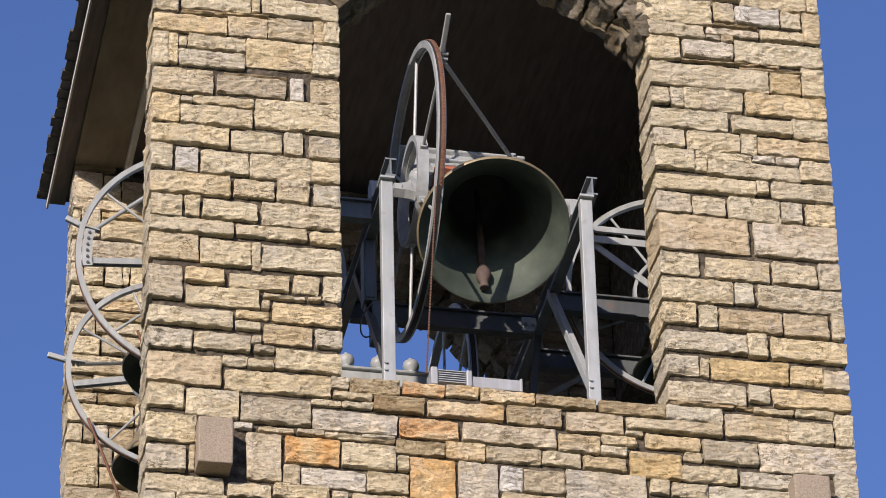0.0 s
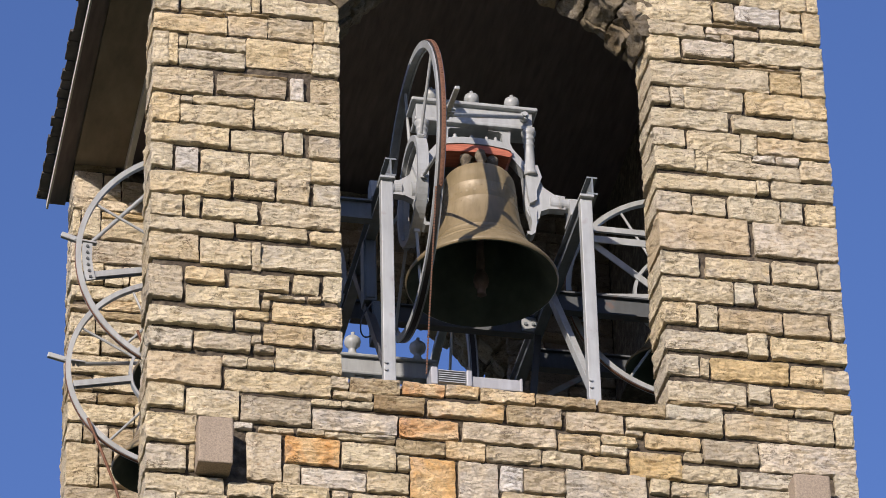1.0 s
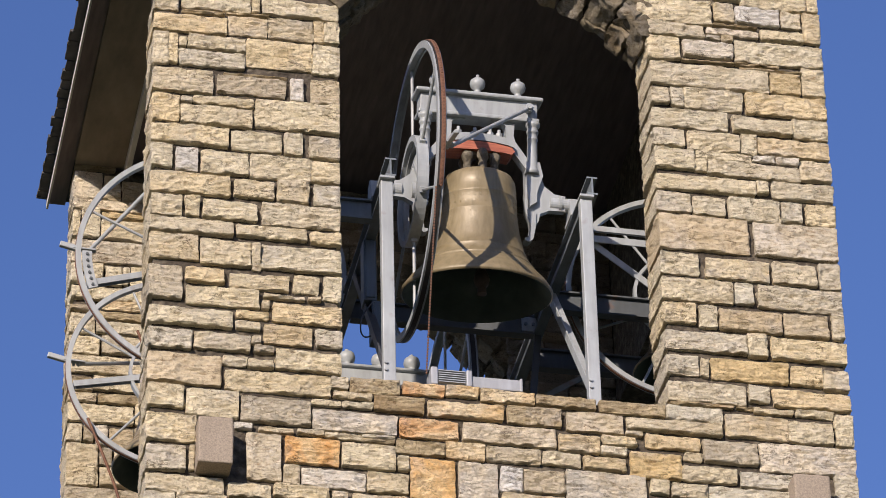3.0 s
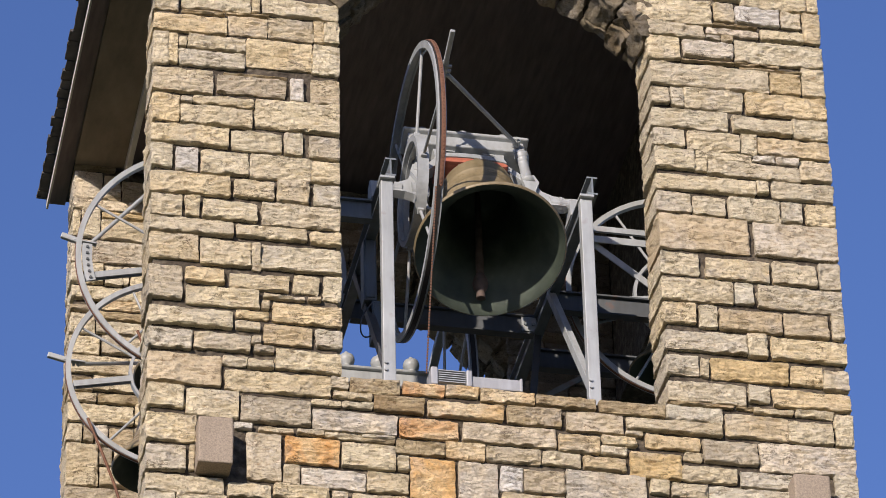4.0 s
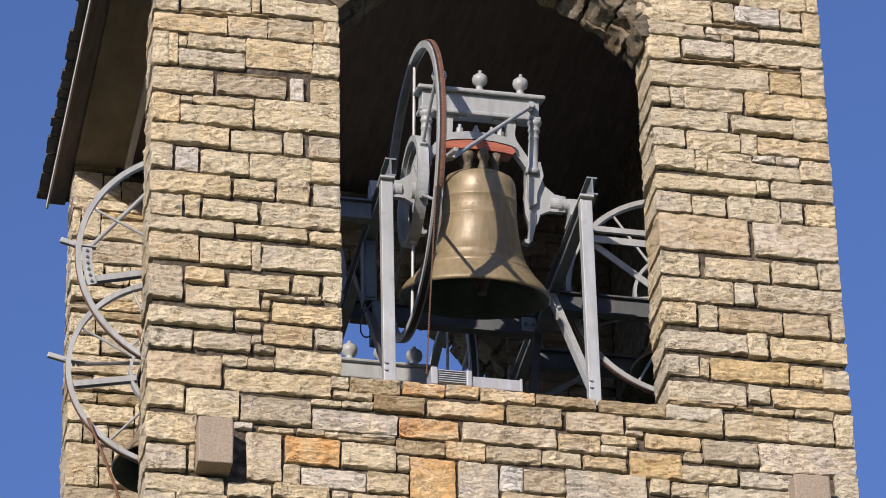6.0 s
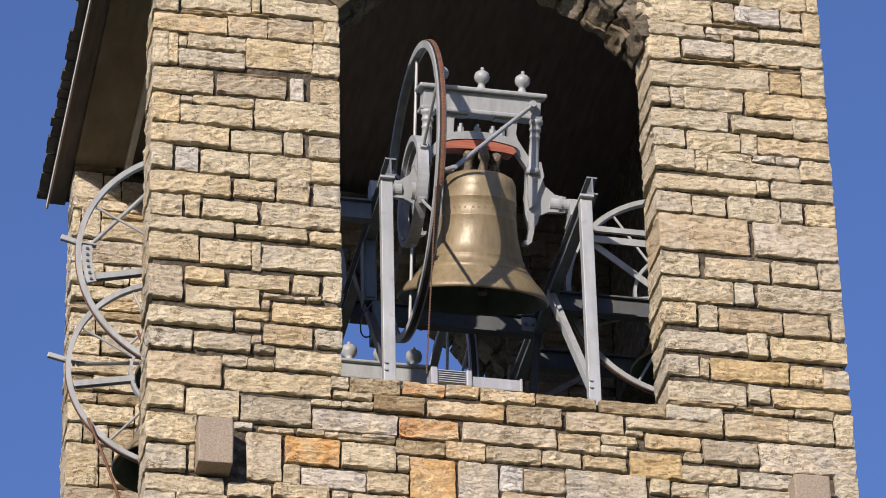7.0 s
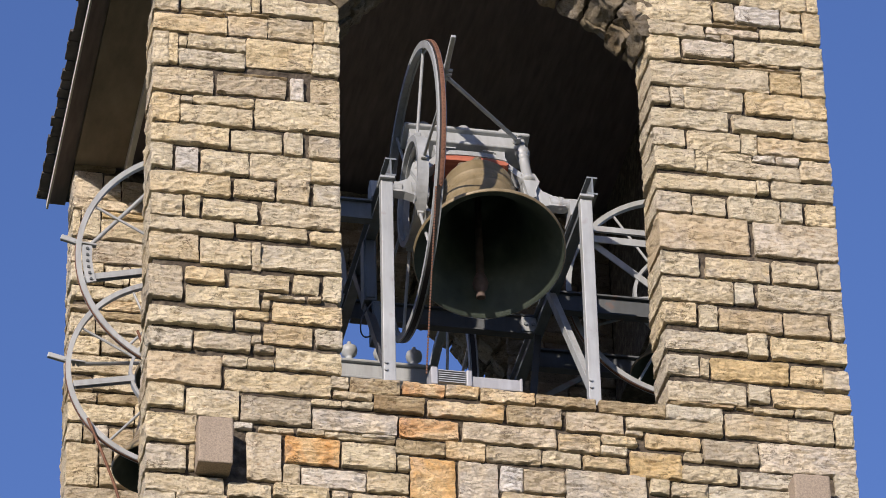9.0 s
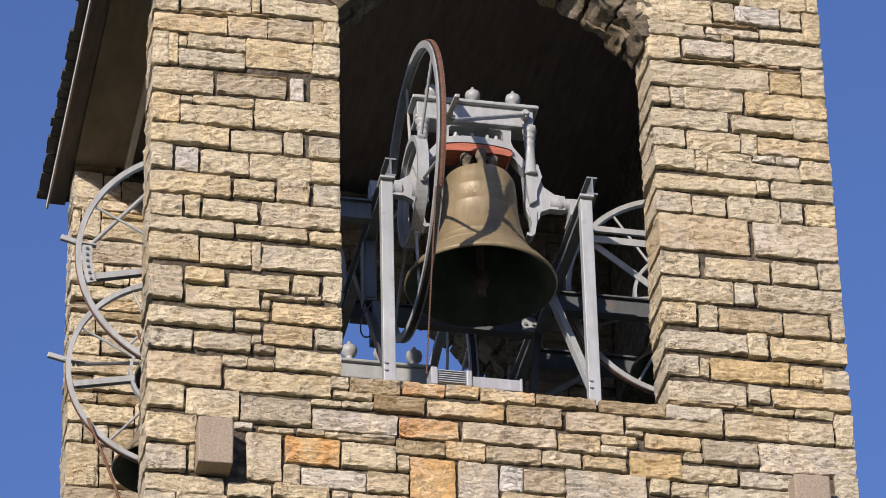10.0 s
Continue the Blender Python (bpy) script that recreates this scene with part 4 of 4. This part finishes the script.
lay(front, [
    (-1.545, -1.359, 19.201, 19.279, "c"),
    (-1.272, -0.763, 19.295, 19.462, "c"),
    (-2.18, -1.861, 18.994, 19.161, "c"),
    (-1.84, -1.433, 19.01, 19.16, "c"),
    (-1.421, -1.355, 19.081, 19.149, "c"),
    (-1.338, -0.978, 19.1, 19.261, "c"),
    (-0.953, -0.763, 19.104, 19.257, "c"),
    (-2.18, -1.646, 18.698, 18.959, "t"),
    (-1.63, -1.457, 18.886, 18.968, "c"),
    (-1.449, -1.264, 18.881, 18.958, "c"),
    (-1.404, -1.264, 19.014, 19.077, "c"),
    (-1.252, -0.763, 18.888, 19.057, "c"),
])
lay(front, [
    (-1.62, -0.852, 18.682, 18.85, "c"),
    (-2.18, -1.913, 18.491, 18.677, "c"),
    (-1.896, -1.513, 18.438, 18.669, "c"),
    (-1.497, -0.993, 18.424, 18.636, "b"),
    (-2.18, -1.829, 18.208, 18.429, "c"),
    (-1.545, -1.415, 18.354, 18.41, "p"),
    (-1.366, -1.117, 18.344, 18.393, "c"),
    (-1.096, -0.896, 18.353, 18.401, "c"),
    (-0.888, -0.629, 18.343, 18.391, "c"),
    (-2.18, -1.891, 17.964, 18.179, "c"),
    (-1.875, -1.83, 17.98, 18.176, "c"),
    (-1.458, -1.207, 17.945, 18.33, "t"),
])
lay(front, [
    (-1.182, -0.786, 18.109, 18.326, "r"),
    (-2.18, -1.623, 17.787, 17.933, "c"),
    (-1.586, -1.28, 17.787, 17.912, "c"),
    (-1.259, -0.862, 17.812, 17.929, "c"),
    (-1.187, -1.081, 17.922, 18.09, "c"),
    (-1.065, -0.604, 17.92, 18.072, "p"),
    (-0.774, -0.376, 18.113, 18.318, "c"),
    (-2.18, -1.967, 17.66, 17.784, "c"),
    (-1.959, -1.598, 17.667, 17.782, "c"),
    (-0.846, -0.732, 17.8, 17.903, "c"),
    (-0.696, -0.292, 17.8, 17.907, "c"),
    (-0.592, -0.297, 17.923, 18.088, "c"),
])
lay(front, [
    (-1.97, -1.634, 22.018, 22.045, "d"),
    (-1.625, -1.296, 22.039, 22.063, "d"),
    (-1.651, -1.157, 21.469, 21.49, "d"),
    (-0.629, -0.382, 18.334, 18.363, "d"),
])
# courses under the sill
lay(front, [
    (-0.839, -0.715, 18.761, 18.872, "c"),
    (-0.707, -0.338, 18.743, 18.869, "d"),
    (-0.322, -0.009, 18.769, 18.873, "r2"),
    (-0.001, 0.241, 18.781, 18.875, "o"),
    (0.249, 0.66, 18.763, 18.865, "o"),
    (0.667, 1.11, 18.765, 18.865, "d"),
    (1.138, 1.631, 18.756, 18.863, "d"),
    (-0.832, -0.542, 18.689, 18.744, "c"),
    (-0.989, -0.775, 18.612, 18.665, "c"),
    (-0.762, -0.539, 18.611, 18.659, "c"),
    (-0.527, -0.162, 18.605, 18.742, "d"),
    (-0.138, 0.421, 18.602, 18.74, "o"),
])
lay(front, [
    (0.449, 0.852, 18.595, 18.744, "d"),
    (0.884, 1.31, 18.575, 18.74, "t"),
    (-0.985, -0.363, 18.408, 18.582, "g2"),
    (-0.348, 0.087, 18.404, 18.562, "r2"),
    (0.115, 0.805, 18.411, 18.576, "g2"),
    (0.823, 1.13, 18.396, 18.543, "c"),
    (1.143, 1.405, 18.482, 18.564, "c"),
    (-0.625, -0.382, 18.358, 18.392, "c"),
    (-0.375, -0.02, 18.264, 18.371, "d"),
    (-0.012, 0.278, 18.258, 18.394, "o"),
    (0.286, 0.686, 18.263, 18.385, "c"),
    (0.697, 0.977, 18.268, 18.381, "c"),
])
lay(front, [
    (1.001, 1.312, 18.261, 18.368, "c"),
    (1.127, 1.329, 18.396, 18.469, "c"),
    (-0.369, -0.282, 18.12, 18.238, "c"),
    (-0.277, 0.053, 17.886, 18.24, "r"),
    (0.073, 0.367, 17.922, 18.234, "g"),
    (0.384, 0.541, 18.02, 18.219, "p"),
    (0.549, 0.853, 18.026, 18.218, "c"),
    (0.863, 1.461, 17.958, 18.241, "g"),
    (0.391, 0.847, 17.894, 18.002, "c"),
])
# right pier
lay(front, [
    (1.585, 2.183, 22.389, 22.621, "c"),
    (2.204, 2.364, 22.448, 22.631, "c"),
    (2.375, 2.728, 22.443, 22.606, "p"),
    (2.744, 2.9, 22.443, 22.604, "c"),
    (2.922, 3.05, 22.314, 22.603, "c"),
    (2.429, 2.953, 22.609, 22.743, "c"),
    (2.205, 2.425, 22.656, 22.773, "c"),
    (2.962, 3.05, 22.615, 22.805, "c"),
    (1.66, 2.113, 22.253, 22.39, "c"),
    (2.134, 2.553, 22.313, 22.377, "p"),
    (2.569, 2.917, 22.304, 22.415, "c"),
    (2.131, 2.24, 22.256, 22.311, "c"),
])
lay(front, [
    (2.248, 2.344, 22.253, 22.303, "c"),
    (1.66, 1.909, 22.03, 22.246, "c"),
    (1.939, 2.338, 22.081, 22.237, "p"),
    (2.348, 3.05, 22.07, 22.276, "c"),
    (1.66, 2.608, 21.788, 22.0, "c"),
    (2.617, 2.862, 21.804, 21.989, "y"),
    (2.876, 3.05, 21.79, 22.063, "c"),
    (1.66, 1.8, 21.602, 21.764, "c"),
    (1.813, 1.916, 21.591, 21.769, "c"),
    (1.923, 2.381, 21.585, 21.768, "c"),
    (2.409, 3.05, 21.583, 21.78, "c"),
    (1.66, 2.254, 21.391, 21.552, "c"),
])
lay(front, [
    (2.29, 2.767, 21.4, 21.55, "c"),
    (2.774, 3.05, 21.388, 21.565, "c"),
    (1.66, 1.909, 21.208, 21.37, "c"),
    (1.929, 2.34, 21.19, 21.368, "c"),
    (2.347, 2.472, 21.187, 21.379, "c"),
    (2.479, 3.05, 21.207, 21.37, "c"),
    (1.66, 1.974, 21.0, 21.19, "c"),
    (1.979, 2.068, 20.991, 21.107, "c"),
    (1.988, 2.425, 21.114, 21.189, "c"),
    (2.437, 2.607, 21.137, 21.19, "p"),
    (2.615, 2.799, 21.137, 21.19, "p"),
    (2.079, 2.793, 20.975, 21.115, "c"),
])
lay(front, [
    (2.806, 3.05, 20.994, 21.185, "c"),
    (1.66, 2.436, 20.808, 20.952, "c"),
    (2.452, 2.541, 20.835, 20.962, "c"),
    (2.565, 3.05, 20.808, 20.958, "c"),
    (1.66, 1.921, 20.601, 20.78, "c"),
    (1.941, 2.189, 20.593, 20.762, "c"),
    (2.213, 2.617, 20.577, 20.775, "c"),
    (2.633, 2.793, 20.594, 20.782, "c"),
    (2.818, 3.05, 20.587, 20.773, "c"),
    (1.66, 2.355, 20.264, 20.579, "t"),
    (2.399, 3.05, 20.271, 20.587, "t"),
    (1.66, 1.957, 20.038, 20.222, "c"),
])
lay(front, [
    (2.006, 2.502, 20.027, 20.214, "c"),
    (2.53, 2.865, 20.026, 20.228, "c"),
    (2.886, 3.05, 20.012, 20.253, "c"),
    (1.66, 2.205, 19.803, 20.004, "c"),
    (2.221, 2.365, 19.814, 20.002, "c"),
    (2.392, 3.05, 19.799, 19.997, "c"),
    (1.66, 1.911, 19.596, 19.777, "c"),
    (1.93, 2.074, 19.573, 19.769, "c"),
    (2.089, 2.564, 19.574, 19.765, "c"),
    (2.588, 2.925, 19.565, 19.775, "c"),
    (2.946, 3.05, 19.571, 19.794, "c"),
    (1.66, 2.287, 19.364, 19.539, "b"),
])
lay(front, [
    (2.298, 2.441, 19.346, 19.567, "c"),
    (2.468, 3.05, 19.353, 19.543, "c"),
    (1.66, 1.907, 19.145, 19.313, "c"),
    (1.915, 1.984, 19.141, 19.3, "c"),
    (1.995, 2.587, 19.134, 19.31, "y"),
    (2.605, 2.844, 19.135, 19.294, "c"),
    (2.855, 3.05, 19.109, 19.293, "c"),
    (1.659, 2.251, 18.916, 19.084, "c"),
    (2.267, 2.436, 18.956, 19.104, "c"),
    (2.458, 3.05, 18.935, 19.091, "c"),
    (1.641, 2.068, 18.748, 18.868, "c"),
    (2.301, 2.603, 18.863, 18.912, "c"),
])
lay(front, [
    (2.622, 2.908, 18.865, 18.919, "c"),
    (2.079, 2.55, 18.643, 18.836, "c"),
    (2.56, 2.896, 18.637, 18.828, "c"),
    (2.91, 3.05, 18.633, 18.912, "c"),
    (1.334, 2.053, 18.631, 18.74, "c"),
    (1.468, 1.875, 18.489, 18.605, "c"),
    (1.904, 2.313, 18.408, 18.6, "c"),
    (2.322, 3.05, 18.371, 18.608, "g2"),
    (1.323, 1.45, 18.575, 18.623, "c"),
    (1.312, 1.396, 18.485, 18.558, "c"),
    (1.349, 1.729, 18.23, 18.441, "y"),
    (1.753, 1.885, 18.4, 18.468, "c"),
])
lay(front, [
    (1.737, 2.144, 18.235, 18.357, "c"),
    (2.162, 2.558, 18.219, 18.352, "c"),
    (2.874, 3.05, 18.15, 18.382, "c"),
    (1.488, 1.631, 18.099, 18.219, "c"),
    (1.646, 1.912, 18.087, 18.206, "c"),
    (1.921, 2.54, 18.065, 18.201, "c"),
    (1.915, 2.34, 22.031, 22.059, "d"),
    (2.347, 2.701, 22.036, 22.063, "d"),
    (2.38, 2.88, 21.991, 22.019, "d"),
    (2.187, 2.543, 22.398, 22.42, "d"),
    (1.683, 2.154, 18.884, 18.911, "d"),
    (2.174, 2.346, 18.883, 18.908, "d"),
])

# rear pier seen past the open side
lay(rear, [
    (-2.180, -1.819, 24.216, 24.300, "d"),
    (-2.180, -1.935, 23.914, 24.191, "g"),
    (-1.920, -1.770, 23.918, 24.165, "c"),
    (-1.759, -1.529, 23.904, 24.121, "d"),
    (-2.180, -1.527, 23.803, 23.905, "g"),
    (-2.180, -2.114, 23.520, 23.764, "c"),
    (-2.100, -1.941, 23.509, 23.801, "c"),
    (-1.928, -1.525, 23.720, 23.786, "y"),
    (-1.925, -1.522, 23.500, 23.696, "c"),
    (-2.180, -1.519, 23.251, 23.470, "g"),
    (-2.180, -2.082, 23.019, 23.231, "c"),
    (-2.067, -1.905, 23.028, 23.222, "c"),
    (-1.890, -1.742, 23.023, 23.222, "c"),
    (-1.727, -1.678, 23.035, 23.217, "c"),
], YB)
lay(rear, [
    (-1.663, -1.515, 23.029, 23.241, "c"),
    (-2.180, -1.511, 22.855, 22.990, "c"),
    (-1.903, -1.510, 22.771, 22.852, "o"),
    (-2.180, -1.990, 22.731, 22.800, "d"),
    (-1.974, -1.508, 22.662, 22.744, "d"),
    (-2.180, -1.966, 22.500, 22.709, "c"),
    (-1.951, -1.506, 22.524, 22.640, "c"),
    (-2.180, -1.918, 22.295, 22.479, "c"),
    (-1.904, -1.503, 22.319, 22.503, "c"),
    (-2.180, -1.500, 22.104, 22.287, "c"),
    (-2.180, -1.977, 21.915, 22.063, "d"),
    (-1.963, -1.497, 21.944, 22.092, "c"),
    (-2.180, -1.935, 21.815, 21.905, "c"),
    (-1.920, -1.494, 21.816, 21.912, "d"),
], YB)
lay(rear, [
    (-2.180, -1.613, 21.616, 21.796, "c"),
    (-1.594, -1.492, 21.617, 21.832, "c"),
    (-2.180, -2.047, 21.415, 21.583, "c"),
    (-2.032, -1.951, 21.416, 21.584, "d"),
    (-1.936, -1.830, 21.393, 21.589, "p"),
    (-1.815, -1.613, 21.376, 21.572, "c"),
    (-1.599, -1.488, 21.392, 21.594, "c"),
    (-2.180, -1.910, 20.977, 21.393, "c"),
    (-1.898, -1.788, 21.202, 21.369, "c"),
    (-1.773, -1.484, 21.183, 21.356, "c"),
    (-1.893, -1.481, 20.989, 21.183, "c"),
    (-2.180, -1.478, 20.737, 20.962, "c"),
], YB)
# inner faces and the stretches outside the view
FACE = Matrix.Translation((0, YB, 0))
rng = random.Random(8)
# the chamber faces carry their shade in the stone colour
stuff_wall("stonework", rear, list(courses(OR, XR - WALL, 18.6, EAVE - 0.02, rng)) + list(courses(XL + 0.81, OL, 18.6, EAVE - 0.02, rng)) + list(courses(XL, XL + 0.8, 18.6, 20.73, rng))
           + list(courses(OL + 0.01, OR - 0.01, CROWN + 0.56, EAVE - 0.02, rng)), FACE, 0.05, "coursed stone of the chamber, coloured darker to give its shade", mat=M_STONE_SHADED)
stuff_wall("stonework", front, list(courses(XL, XR, 10.0, 17.55, rng, 0.12, 0.2)) + list(courses(XL, XR, 22.95 + 0.12, EAVE - 0.02, rng, 0.12, 0.2))
           + list(courses(XL, OL - 0.05, 22.32, 23.06, rng)) + list(courses(OR + 0.2, XR, 22.80, 23.06, rng)), Matrix.Identity(4), 0.05, "coursed cream split stone")
SIDE = Matrix.Translation((XR, 0, 0)) @ Matrix.Rotation(radians(90), 4, "Z")
stuff_wall("stonework", bpy.data.objects["wall_right"], list(courses(WALL, YB, 12.0, 17.2, rng, 0.13, 0.2)), SIDE, 0.05, "coursed cream split stone")
SIDE = Matrix.Translation((XL, 0, 0)) @ Matrix.Rotation(radians(-90), 4, "Z")
stuff_wall("stonework", bpy.data.objects["wall_left"], list(courses(-YB, -WALL, 12.0, 17.2, rng, 0.13, 0.2)), SIDE, 0.05, "coursed cream split stone")

# arch stones of both openings
def arch_ring(wall, y0, y1, rng, up=0.0):
    pts = [(OR, SPRING - 0.03), (OR - 0.12, SPRING + 0.10), (OR - 0.24, SPRING + 0.22), (OR - 0.42, SPRING + 0.39), (OR - 0.62, SPRING + 0.54), (OR - 0.86, CROWN - 0.04),
           (MID + 0.12, CROWN + 0.06)]
    pts = pts + [(2 * MID - x + 0.005, z) for x, z in reversed(pts)]
    pts = [(x, z + up) for x, z in pts]
    for (xa, za), (xb, zb) in zip(pts, pts[1:]):
        nrm = Vector((zb - za, 0, -(xb - xa))).normalized() * -1
        if nrm.z < 0:
            nrm = -nrm
        d = Vector((xb - xa, 0, zb - za))
        cut = (y0 + y1) / 2 + rng.uniform(-0.05, 0.05)
        for ya, yb in ((y0, cut), (cut + 0.012, y1)):
            th = rng.uniform(0.24, 0.32)
            bm = bmesh.new()
            g = 0.07
            lo = [Vector((xa, 0, za)) + d * g, Vector((xa, 0, za)) + d * (1 - g)]
            off = nrm * rng.uniform(-0.06, 0.015)
            bmesh.ops.create_cube(bm, size=1.0)
            for v in bm.verts:
                p = lo[0] if v.co.x < 0 else lo[1]
                v.co = p + off + (nrm * th if v.co.z > 0 else Vector()) + Vector((0, ya if v.co.y < 0 else yb, 0))
            bmesh.ops.subdivide_edges(bm, edges=bm.edges[:], cuts=6, use_grid_fill=True)
            for v in bm.verts:
                v.co += Vector(noise.noise_vector(v.co * 5.0)) * 0.045 + Vector(noise.noise_vector(v.co * 14.0)) * 0.028
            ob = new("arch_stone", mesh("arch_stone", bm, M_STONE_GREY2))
            ob.parent = wall


arch_ring(front, 0.0, WALL, random.Random(3))
arch_ring(rear, YB, YB + WALL, random.Random(4), 0.34)


motions()
